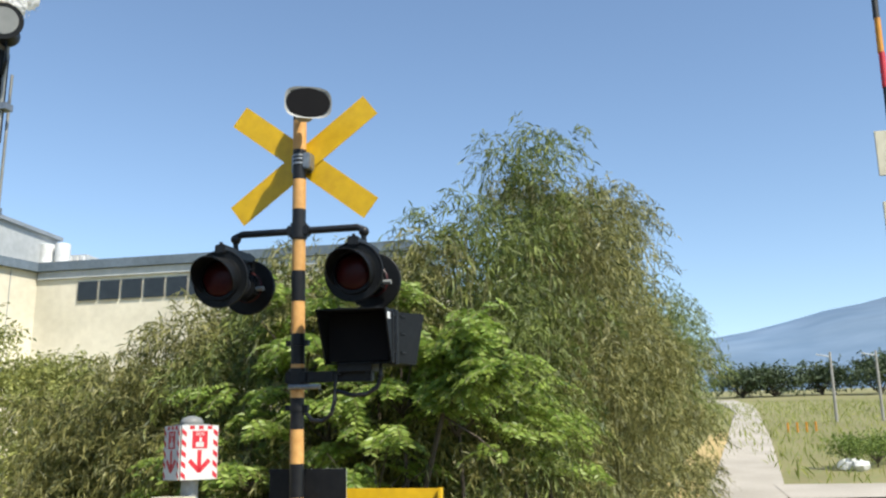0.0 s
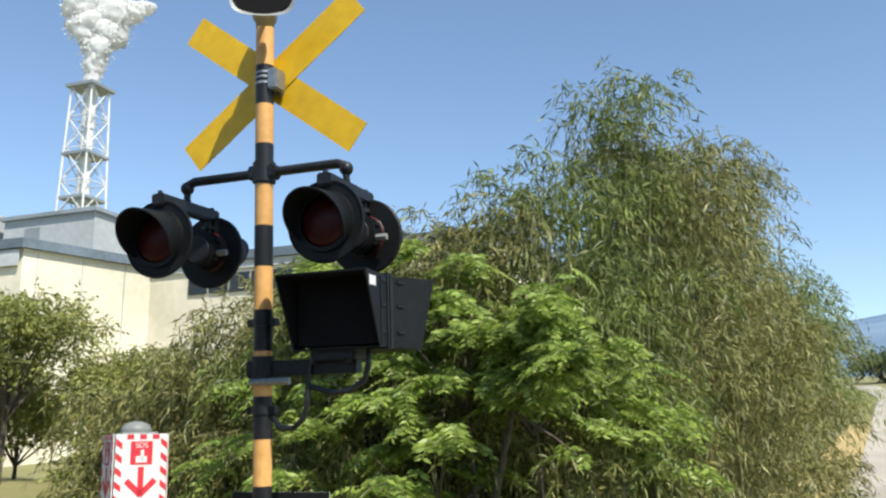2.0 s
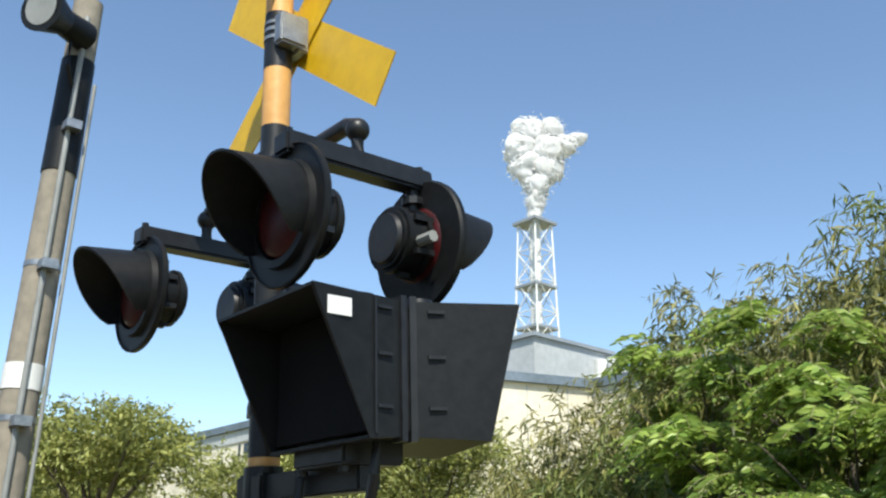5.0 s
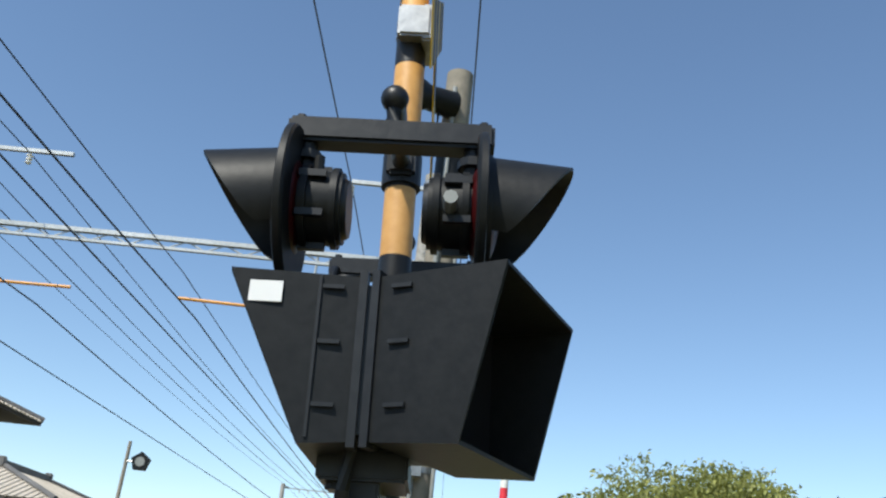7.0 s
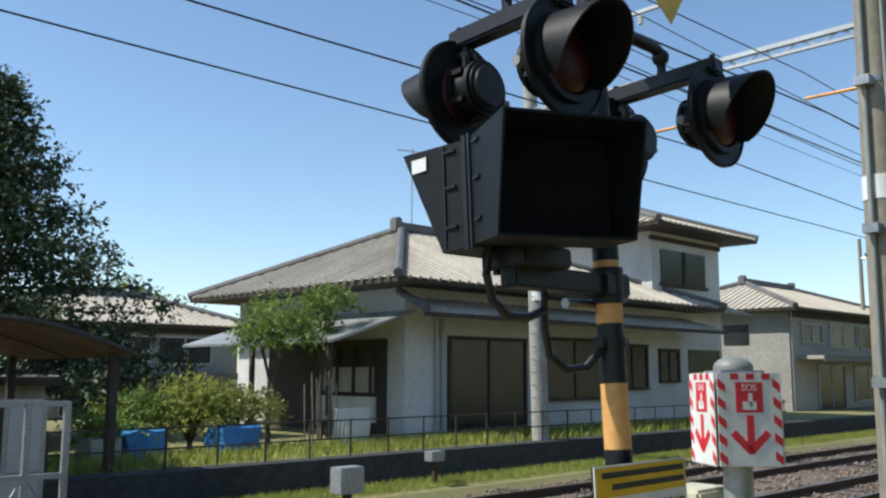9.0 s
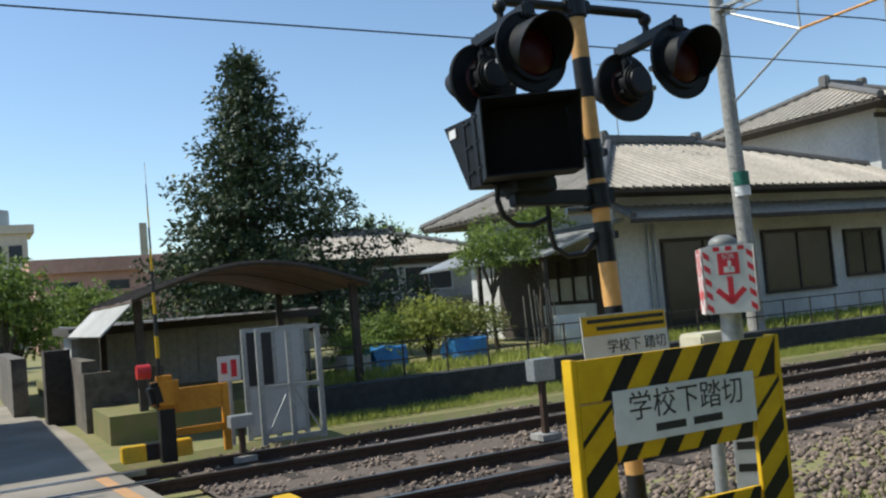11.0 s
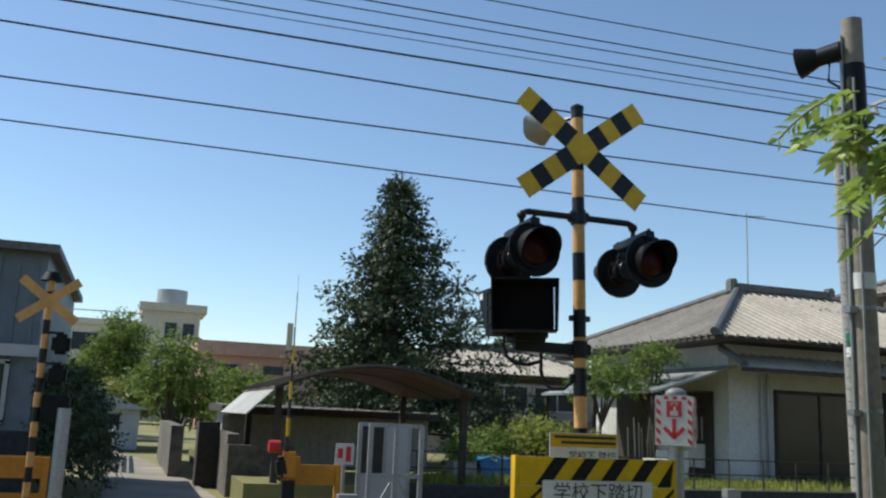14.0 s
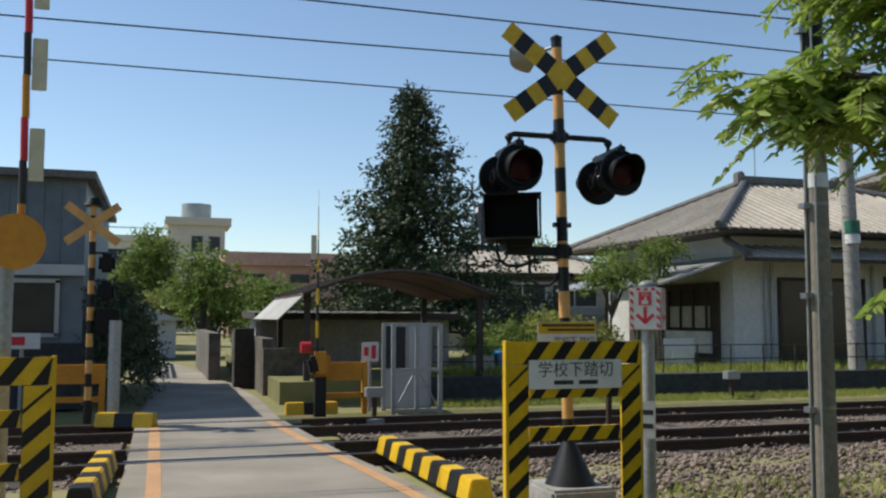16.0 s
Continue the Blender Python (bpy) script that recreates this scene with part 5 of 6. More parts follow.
    part("rooftop_tank", bm, M["galv"], s, "grey water tank", smooth=True)
    for x in (-2.0, -0.3):
        for z in (9.0, 6.3):
            part("window", box(x - .5, x + .6, -88, -87.92, z - .9, z + .7), M["darkglass"], s)
    part("wing", box(2.6, 26, -94, -89, 0, 9.2), M["cream"], s, "long cream wing")
    part("wing_parapet", box(2.6, 26, -94.2, -88.7, 9.1, 9.7), M["cream"], s)
    for z in (7.5, 4.5):
        for k in range(7):
            part("window", box(3.4 + 3.1 * k, 5.7 + 3.1 * k, -89, -88.92, z - .9, z + .8), M["darkglass"], s)
    part("roof_railing", box(2.6, 26, -88.8, -88.7, 10.4, 10.5), M["galv"], s)
    r = thing("red_roofed_hall", pose(0, 0, 0), "long hall with a faded red roof", "hall")
    part("wall", box(-22, -2.2, -78, -70, 0, 5.8), M["pinkroof"], r)
    part("roof", poly_prism([(-22.5, -78.5), (-1.8, -78.5), (-1.8, -69.5), (-22.5, -69.5)], 5.8, 6.9), M["pinkroof"], r)
    for k in range(5):
        part("window", box(-20 + 3.7 * k, -18.3 + 3.7 * k, -70.02, -69.96, 4.4, 5.1), M["darkglass"], r)


def build_factory():
    f = thing("factory", pose(0, 0, 0), "large cream factory with grey roof edge and ribbon windows", "factory")
    pts = [(-75, 27.2), (-29.5, 27.4), (-27.2, 33.5), (-8, 33.5), (-8, 62), (-75, 62)]
    part("wall", poly_prism(pts, 0, 10.9), M["cream"], f)
    part("roof_edge", poly_prism([(-75.2, 26.9), (-29.3, 27.1), (-27.0, 33.2), (-7.7, 33.2), (-7.7, 62.2), (-75.2, 62.2)], 10.9, 11.35), M["blueclad"], f, "blue-grey roof edge")
    for k in range(11):
        w = part("window", box(-32.6 - 2.1 * k, -30.9 - 2.1 * k, 27.30, 27.36, 8.9, 10.0), M["darkglass"], f, "ribbon window")
    part("frieze", box(-75, -29.6, 27.2, 27.27, 10.1, 10.85), M["greyclad"], f)
    for k in range(8):
        part("window", box(-24.8 + 1.2 * k, -23.75 + 1.2 * k, 33.40, 33.46, 9.35, 10.3), M["darkglass"], f, "ribbon window")
    part("frieze", box(-27.1, -8, 33.36, 33.48, 10.5, 10.88), M["greyclad"], f)
    q = pose(-28.35, 30.45, 0, 0, 0, 69)
    for k in range(3):
        part("panel_joint", box(-2.6 + 2.2 * k, -2.56 + 2.2 * k, -0.03, -0.005, 0.5, 10.8, q), M["greyclad"], f)
    a = part("roof_plant", box(-34.6, -28.8, 31, 37, 11.3, 13.5), M["greyclad"], f, "grey roof plant room")
    part("roof_plant_cap", box(-34.8, -28.6, 30.8, 37.2, 13.5, 13.7), M["galv"], a)
    part("roof_plant_door", box(-33.2, -32.2, 30.96, 31.0, 11.9, 13.0), M["galv"], a)
    l = part("louvre_block", box(-40.2, -35.2, 31, 36, 11.3, 14.0), M["greyclad"], f, "louvred roof ventilator")
    for k in range(10):
        part("louvre", box(-40.1 + 0.5 * k, -39.85 + 0.5 * k, 30.88, 31.0, 11.5, 13.9), M["white"], l)
    b = part("roof_vent_row", box(-30.8, -27.6, 38, 40, 11.35, 12.9), M["greyclad"], f)
    for k in range(8):
        part("vent", box(-30.7 + 0.4 * k, -30.5 + 0.4 * k, 37.8, 38, 11.6, 12.8), M["white"], b)
    for k in range(3):
        part("roof_duct", cyl((-29.5 + k * 0.9, 36, 11.3), (-29.5 + k * 0.9, 36, 13.0), 0.4, seg=12), M["white"], f, smooth=True)
    # lattice chimney
    c = thing("lattice_chimney", pose(-60, 64.0, 0), "white steel lattice chimney with a slim flue", "chimney")
    zs = [14, 17.5, 21, 24.4, 27.8, 31.2, 34.5, 37.8]
    def wid(z):
        return 1.85 - 0.6 * (z - 14) / 24
    for sx in (-1, 1):
        for sy in (-1, 1):
            part("leg", cyl((sx * wid(8), sy * wid(8), 8), (sx * wid(37.8), sy * wid(37.8), 37.8), 0.13, 0.10, seg=8), M["white"], c)
    for z0, z1 in zip(zs, zs[1:]):
        for (ax, ay), (bx, by) in (((-1, -1), (1, -1)), ((1, -1), (1, 1)), ((1, 1), (-1, 1)), ((-1, 1), (-1, -1))):
            w0, w1 = wid(z0), wid(z1)
            part("brace", cyl((ax * w0, ay * w0, z0), (bx * w1, by * w1, z1), 0.055, seg=6), M["white"], c)
            part("brace", cyl((bx * w0, by * w0, z0), (ax * w1, ay * w1, z1), 0.055, seg=6), M["white"], c)
            part("ring_bar", cyl((ax * w1, ay * w1, z1), (bx * w1, by * w1, z1), 0.07, seg=6), M["white"], c)
    part("flue", cyl((0, 0, 6), (0, 0, 38.5), 0.62, seg=18), M["white"], c, "white flue pipe", smooth=True)
    for z in (26, 30.5):
        part("platform", box(-1.6, 1.6, -1.6, 1.6, z, z + 0.25), M["galv"], c)
    part("platform", box(-1.7, 1.7, -1.7, 1.7, 37.6, 37.9), M["galv"], c)
    m2 = thing("striped_chimney", pose(-220, 14, 0), "distant red and white striped chimney", "chimney")
    for k in range(6):
        part("chimney_band", cyl((0, 0, 20 + 3 * k), (0, 0, 23 + 3 * k), 1.0, 0.95, seg=14), M["red"] if k % 2 else M["white"], m2, smooth=True)
    part("chimney_base", cyl((0, 0, 0), (0, 0, 20), 1.2, 1.0, seg=14), M["white"], m2)


def puff(parent, c, r, seed):
    """One billow: a lumpy core and many ever smaller lumps and wisps round it."""
    rng = random.Random(seed * 13)
    bm = bmesh.new()
    bmesh.ops.create_icosphere(bm, subdivisions=4, radius=1)
    for v in bm.verts:
        p = v.co.copy()
        n = noise.noise(p * 1.3 + Vector((seed * 7.1, 0, 0))) * 0.32 + noise.noise(p * 2.8 + Vector((0, seed * 3.3, 0))) * 0.12 + noise.noise(p * 6 + Vector((0, 0, seed))) * 0.03
        v.co = p * (0.95 + n)
    for k in range(200):
        d = Vector((rng.gauss(0, 1), rng.gauss(0, 1), rng.gauss(0, 1))).normalized()
        f = rng.random()
        bmesh.ops.create_icosphere(bm, subdivisions=1, radius=0.10 * (1 - 0.6 * f) * rng.uniform(0.6, 1.2), matrix=Matrix.Translation(d * (0.95 + 0.38 * f * f)))
    for v in bm.verts:
        v.co = Vector((v.co.x * r[0], v.co.y * r[0], v.co.z * r[1]))
    ob = part("steam_puff", bm, M["steam"], parent, smooth=True)
    ob.matrix_world = pose(*c)
    return ob


PUFFS = []


def build_steam():
    s = thing("steam_plume", pose(-60, 64.0, 38.4), "billowing white steam rising from the chimney", "steam")
    for i, (x, y, z, r, rz) in enumerate(((0, 0, 0.6, 0.8, 1.2), (0.05, 0.05, 2.0, 1.15, 1.5), (0.1, 0.1, 3.8, 1.6, 1.8), (-0.7, -0.8, 5.8, 1.8, 1.8), (0.8, 1.0, 5.6, 1.9, 1.7), (-1.1, -1.2, 8.0, 1.9, 1.9), (0.6, 0.9, 7.8, 2.2, 2.0), (1.8, 2.6, 8.6, 1.5, 1.2), (-0.6, -0.4, 10.2, 2.0, 1.6), (2.6, 3.9, 9.6, 1.1, 0.7), (0.9, 1.4, 10.6, 1.5, 1.2))):
        PUFFS.append((puff(s, (x, y, z), (r, rz), i + 1), (x, y, z)))


# ---- plants ----
def sprays(centres, radii, n, per, size, droop, rng, wide=0.16, shell=0.45):
    """Leaf bases and directions for leafy sprays spread near the surface of soft clumps."""
    B, D, Ln = [], [], []
    for (c, r) in zip(centres, radii):
        k = max(3, int(n * (r[0] * r[1] + r[0] * r[2]) / 4))
        d = rng.normal(size=(k, 3))
        d /= np.linalg.norm(d, axis=1, keepdims=True)
        d[:, 2] = np.where(d[:, 2] < -0.5, -d[:, 2], d[:, 2])
        rad = 1 - shell * rng.random((k, 1)) ** 1.6
        rad *= 1 + 0.16 * rng.normal(size=(k, 1))
        p = np.array(c) + d * np.array(r) * rad
        out = d * np.array([1, 1, 0.35]) + rng.normal(scale=0.35, size=(k, 3)) + np.array([0, 0, 0.25])
        out /= np.linalg.norm(out, axis=1, keepdims=True)
        L = size * 3.2
        for j in range(per):
            f = (j + 0.5) / per
            q = p + out * (L * f) + np.array([0, 0, -1]) * droop * L * f * f
            dd = out * (0.7 - 0.3 * f) + rng.normal(scale=0.55, size=(k, 3)) + np.array([0, 0, -1]) * (droop * (0.5 + f))
            B.append(q)
            D.append(dd)
            Ln.append(size * rng.uniform(0.6, 1.25, k))
    B, D, Ln = np.concatenate(B), np.concatenate(D), np.concatenate(Ln)
    ok = B[:, 2] > -0.15
    B, D, Ln = B[ok], D[ok], Ln[ok]
    return B, D, Ln, Ln * wide


def foliage(parent, name, centres, radii, n, per, size, droop, material, wide=0.16, shell=0.45, label=""):
    B, D, Ln, W = sprays(centres, radii, n, per, size, droop, RNG, wide, shell)
    return part(name, leaf_mesh(name, B, D, Ln, W, material), material, parent, label)


def compound(parent, name, roots, n_leaf, size, material, label=""):
    """Feather-like compound leaves: each frond carries paired leaflets on an arching stalk."""
    B, D, Ln = [], [], []
    st = bmesh.new()
    for (o, d, L) in roots:
        o, d = np.array(o, float), np.array(d, float)
        d /= np.linalg.norm(d)
        side = np.cross(d, (0, 0, 1))
        side /= np.linalg.norm(side) + 1e-9
        pts = []
        for j in range(n_leaf):
            f = (j + 1) / n_leaf
            q = o + d * L * f + np.array([0, 0, -0.55]) * L * f * f
            pts.append(tuple(q))
            for s in (-1, 1):
                B.append(q)
                D.append(side * s + d * 0.45 + np.array([0, 0, -0.35]) + RNG.normal(scale=0.12, size=3))
                Ln.append(size * (1.05 - 0.45 * abs(f - 0.45)) * RNG.uniform(0.8, 1.15))
        add_tube(st, [tuple(o)] + pts[::2], 0.004, 4)
    B, D, Ln = np.array(B), np.array(D), np.array(Ln)
    lf = part(name, leaf_mesh(name, B, D, Ln, Ln * 0.36, material), material, parent, label)
    tagged(part("leaf_stalk", st, M["cane"], parent), kind="stuff")
    return lf


def fronds_on(c, r, n, L, rng):
    """Fronds carried by a few spreading boughs, in flat layers with gaps between them."""
    out = []
    boughs = 8
    for k in range(boughs):
        a = 2.4 * k + rng.uniform(-0.4, 0.4)
        h = r[2] * (-0.9 + 2.0 * k / (boughs - 1)) + rng.uniform(-0.08, 0.08)
        reach = rng.uniform(0.75, 1.1) * (1.0 - 0.35 * k / boughs)
        tip = np.array([r[0] * reach * math.cos(a), r[1] * reach * math.sin(a), h])
        for _ in range(n // boughs):
            f = rng.uniform(0.35, 1.0)
            p = np.array(c) + tip * np.array([f, f, 0.55 + 0.45 * f]) + rng.normal(size=3) * np.array([0.09, 0.09, 0.035])
            sd = rng.uniform(-1.3, 1.3)
            dd = np.array([math.cos(a + sd), math.sin(a + sd), rng.uniform(0.0, 0.35)])
            out.append((p, dd, L * rng.uniform(0.7, 1.2)))
    return out


def build_thicket():
    # each clump: x, y, top height, spread, pale leaves or not
    clumps = [(-6.1, 6.6, 2.3, 1.0, 1), (-5.0, 6.4, 2.9, 1.2, 1), (-3.9, 6.3, 3.85, 1.3, 1), (-2.8, 6.0, 4.15, 1.3, 0), (-1.7, 5.8, 4.2, 1.25, 1), (-0.7, 5.6, 4.35, 1.15, 1), (0.1, 5.9, 4.85, 1.05, 0),
              (0.72, 7.3, 6.35, 0.9, 0), (0.65, 8.4, 6.0, 1.55, 1), (1.0, 10.4, 6.4, 1.8, 1), (1.3, 12.8, 6.7, 1.9, 1), (1.4, 15.8, 7.0, 1.9, 1), (1.5, 19.5, 7.2, 2.0, 1), (2.1, 24.5, 7.7, 2.2, 0), (2.7, 31, 8.3, 2.4, 0), (3.5, 40, 9.3, 2.5, 0), (4.5, 52, 10.4, 2.7, 0),
              (-2.2, 8.6, 4.3, 1.8, 0), (-4.6, 9.0, 3.4, 1.8, 1), (-1.0, 11.5, 5.2, 2.0, 0), (-0.4, 16, 6.0, 2.2, 0)]
    for i, (x, y, top, s, pale) in enumerate(clumps):
        g = ground(x, y)
        far = y > 18
        t = thing("bamboo_clump", pose(0, 0, 0), "dense %s bamboo clump with drooping narrow leaves" % ("pale straw-green" if pale else "dark green"), "bamboo", "bamboo thicket")
        rng = random.Random(i)
        for k in range(9 if not far else 5):
            a, rr = rng.uniform(0, 6.28), s * 0.6 * rng.random()
            bx, by = x + rr * math.cos(a), y + rr * math.sin(a)
            h = (top - g) * rng.uniform(0.75, 0.98)
            lx, ly = rng.uniform(-0.5, 0.5), rng.uniform(-0.5, 0.5)
            part("cane", tube([(bx + lx * f * f, by + ly * f * f, g - 0.1 + h * f) for f in (0, 0.35, 0.7, 1.0)], [0.022, 0.02, 0.014, 0.006], 5), M["cane"], t)
        H = top - g
        cs, rs = [], []
        m = 8 if not far else 6
        for k in range(m):
            f = (k + 0.5) / m
            zc = g + H * (0.12 + 0.80 * f)
            sp = s * (1.0 - 0.55 * max(0, f - 0.45) / 0.55)
            a = rng.uniform(0, 6.28)
            o = 0.35 * s * (1 - 0.4 * f)
            cs.append((x + o * math.cos(a), y + o * math.sin(a), zc))
            rs.append((sp * 0.40, sp * 0.40, H / m * 0.9))
        for k in range(30 if not far else 14):
            a, f = rng.uniform(0, 6.28), rng.uniform(0.12, 0.94)
            sp = s * (1.0 - 0.45 * max(0, f - 0.45) / 0.55) * rng.uniform(0.55, 1.02)
            q = (0.17 * s + 0.08) * rng.uniform(0.7, 1.4)
            cs.append((x + sp * math.cos(a), y + sp * math.sin(a), g + H * f))
            rs.append((q, q, q * 0.9))
        for k in range(4):
            a = rng.uniform(0, 6.28)
            cs.append((x + 0.55 * s * math.cos(a), y + 0.55 * s * math.sin(a), top - 0.45 - 0.5 * rng.random()))
            rs.append((0.22, 0.22, 0.5))
        size = 0.14 if not far else 0.26
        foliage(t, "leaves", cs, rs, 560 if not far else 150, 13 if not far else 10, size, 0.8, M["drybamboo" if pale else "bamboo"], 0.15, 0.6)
    # fresh green trees along the front
    rng = np.random.default_rng(5)
    for i, (x, y, z, r, n) in enumerate(((-0.55, 4.5, 2.45, 0.8, 170), (-1.9, 5.0, 2.95, 0.85, 190), (-0.95, 4.8, 3.1, 0.75, 170), (0.05, 4.75, 2.2, 0.72, 160), (-1.5, 4.7, 2.15, 0.8, 130), (0.55, 6.4, 2.15, 0.65, 110), (0.35, 5.6, 2.4, 0.75, 150), (-0.8, 4.3, 1.4, 0.85, 170), (-2.5, 4.7, 1.6, 0.85, 120), (0.8, 7.2, 1.7, 0.7, 120), (-3.5, 5.2, 1.0, 0.7, 80))):
        t = thing("young_tree", pose(0, 0, 0), "young tree with fresh green feathery leaves before the bamboo", "tree", "young trees")
        g = ground(x, y)
        bm = tube([(x, y + 0.2, g - 0.1), (x + 0.05, y + 0.1, g + (z - g) * 0.5), (x, y, z)], [0.035, 0.025, 0.012], 7)
        for k in range(6):
            a = 6.28 * k / 6
            add_tube(bm, [(x, y, z - 0.5), (x + r * 0.8 * math.cos(a), y + r * 0.8 * math.sin(a), z + 0.1 * (k % 3))], [0.014, 0.005], 5)
        part("trunk", bm, M["bark"], t)
        compound(t, "leaves", fronds_on((x, y, z), (r, r, r * 0.7), n, 0.38, rng), 9, 0.115, M["locust"])
    # the branch that reaches over the verge
    t = thing("overhanging_branch", pose(0, 0, 0), "leafy branch with long feathery leaves reaching over the verge", "tree branch")
    bm = tube([(-0.4, 4.6, -0.2), (-0.3, 4.5, 1.0), (0.0, 4.2, 1.9), (0.28, 3.9, 2.3), (0.55, 3.6, 2.38), (0.78, 3.42, 2.33)], [0.04, 0.035, 0.028, 0.02, 0.012, 0.005], 7)
    add_tube(bm, [(0.0, 4.2, 1.9), (0.3, 4.3, 2.7), (0.55, 4.25, 3.0)], [0.02, 0.014, 0.006], 6)
    add_tube(bm, [(0.0, 4.2, 1.9), (0.4, 4.2, 1.65), (0.6, 4.1, 1.5)], [0.018, 0.012, 0.005], 6)
    part("limb", bm, M["bark"], t)
    roots = []
    for (o, e, k) in (((-0.1, 4.2, 2.1), (0.76, 3.42, 2.34), 190), ((0.0, 4.25, 2.5), (0.55, 3.9, 2.95), 75), ((0.45, 4.2, 1.55), (0.62, 4.05, 1.45), 4), ((-0.2, 4.4, 2.4), (0.3, 4.1, 2.95), 55), ((0.1, 4.0, 2.5), (0.5, 3.6, 2.75), 55)):
        for j in range(k):
            f = rng.random()
            p = np.array(o) * (1 - f) + np.array(e) * f + rng.normal(scale=0.07, size=3)
            roots.append((p, rng.normal(size=3) * np.array([1, 1, 0.25]) + np.array([0.25, -0.25, 0.2]), 0.27 * rng.uniform(0.7, 1.15)))
    compound(t, "leaves", roots, 13, 0.085, M["locust"])


def tree(x, y, h, r, material, name, label, n, size, trunk=0.09, group="", trunk_h=0.35, flat=0.75, wide=0.4, blobs=9, base=None):
    g = ground(x, y) if base is None else base
    t = thing(name, pose(0, 0, 0), label, "tree", group)
    rng = random.Random(int(x * 31 + y * 17))
    bm = tube([(x, y, g - 0.1), (x + 0.05 * h * 0.3, y, g + h * 0.25), (x, y, g + h * 0.6)], [trunk, trunk * 0.8, trunk * 0.4], 8)
    cs, rs = [], []
    for k in range(blobs):
        a, q = 6.28 * k / blobs + rng.random(), rng.uniform(0.25, 0.75)
        c = (x + r * q * math.cos(a), y + r * q * math.sin(a), g + h * (trunk_h + (1 - trunk_h) * rng.uniform(0.3, 0.85)))
        cs.append(c)
        rs.append((r * 0.5, r * 0.5, r * 0.5 * flat))
        add_tube(bm, [(x, y, g + h * trunk_h * 0.8), ((x + c[0]) / 2, (y + c[1]) / 2, (g + h * trunk_h * 0.8 + c[2]) / 2 + 0.1), c], [trunk * 0.5, trunk * 0.35, trunk * 0.12], 6)
    part("trunk", bm, M["bark"], t)
    cs.append((x, y, g + h * 0.86))
    rs.append((r * 0.45, r * 0.45, h * 0.13))
    foliage(t, "crown", cs, rs, n, 7, size, 0.15, material, wide, 0.7)
    return t


def build_conifer(x, y, base, h):
    t = thing("conifer", pose(0, 0, 0), "tall dark green conifer with a pointed crown behind the carport", "tree")
    bm = tube([(x, y, base), (x, y, base + h * 0.5), (x, y, base + h)], [0.22, 0.13, 0.02], 10)
    rng = random.Random(3)
    cs, rs = [], []
    for k in range(110):
        f = (k + 0.5) / 110
        z = base + h * (0.13 + 0.86 * f)
        R = 2.95 * (1 - f) ** 0.86 * rng.uniform(0.55, 1.18)
        a = k * 2.4 + rng.uniform(-0.3, 0.3)
        R *= 1 + 0.85 * max(0.0, -math.cos(a)) * (1 - f)
        e = (x + R * math.cos(a), y + R * math.sin(a), z + (0.16 * f - 0.10 * (1 - f)) * R)
        add_tube(bm, [(x, y, z - 0.1), e], [0.045 * (1 - f) + 0.01, 0.006], 5)
        for q in (1.0, 0.72, 0.42):
            cs.append((x + q * R * math.cos(a), y + q * R * math.sin(a), z + (0.15 * f - 0.10 * (1 - f)) * R * q))
            s = 0.165 * h * 0.28 * (1.15 - 0.75 * f)
            rs.append((s, s, s * 0.5))
    part("trunk", bm, M["bark"], t)
    foliage(t, "crown", cs, rs, 620, 6, 0.15, 0.1, M["pine"], 0.5, 0.9)


def grass_patch(name, n, x0, x1, y0, y1, h0, h1, material, label, zoff=0.0):
    b = np.stack([RNG.uniform(x0, x1, n), RNG.uniform(y0, y1, n), np.zeros(n)], 1)
    d = RNG.normal(scale=0.35, size=(n, 3)) + np.array([0, 0, 1.0])
    b[:, 2] = np.array([ground(p[0], p[1]) for p in b]) - 0.07 + zoff
    L = RNG.uniform(h0, h1, n)
    tagged(new(name, leaf_mesh(name, b, d, L, L * 0.10, material)), label, "grass", kind="stuff")


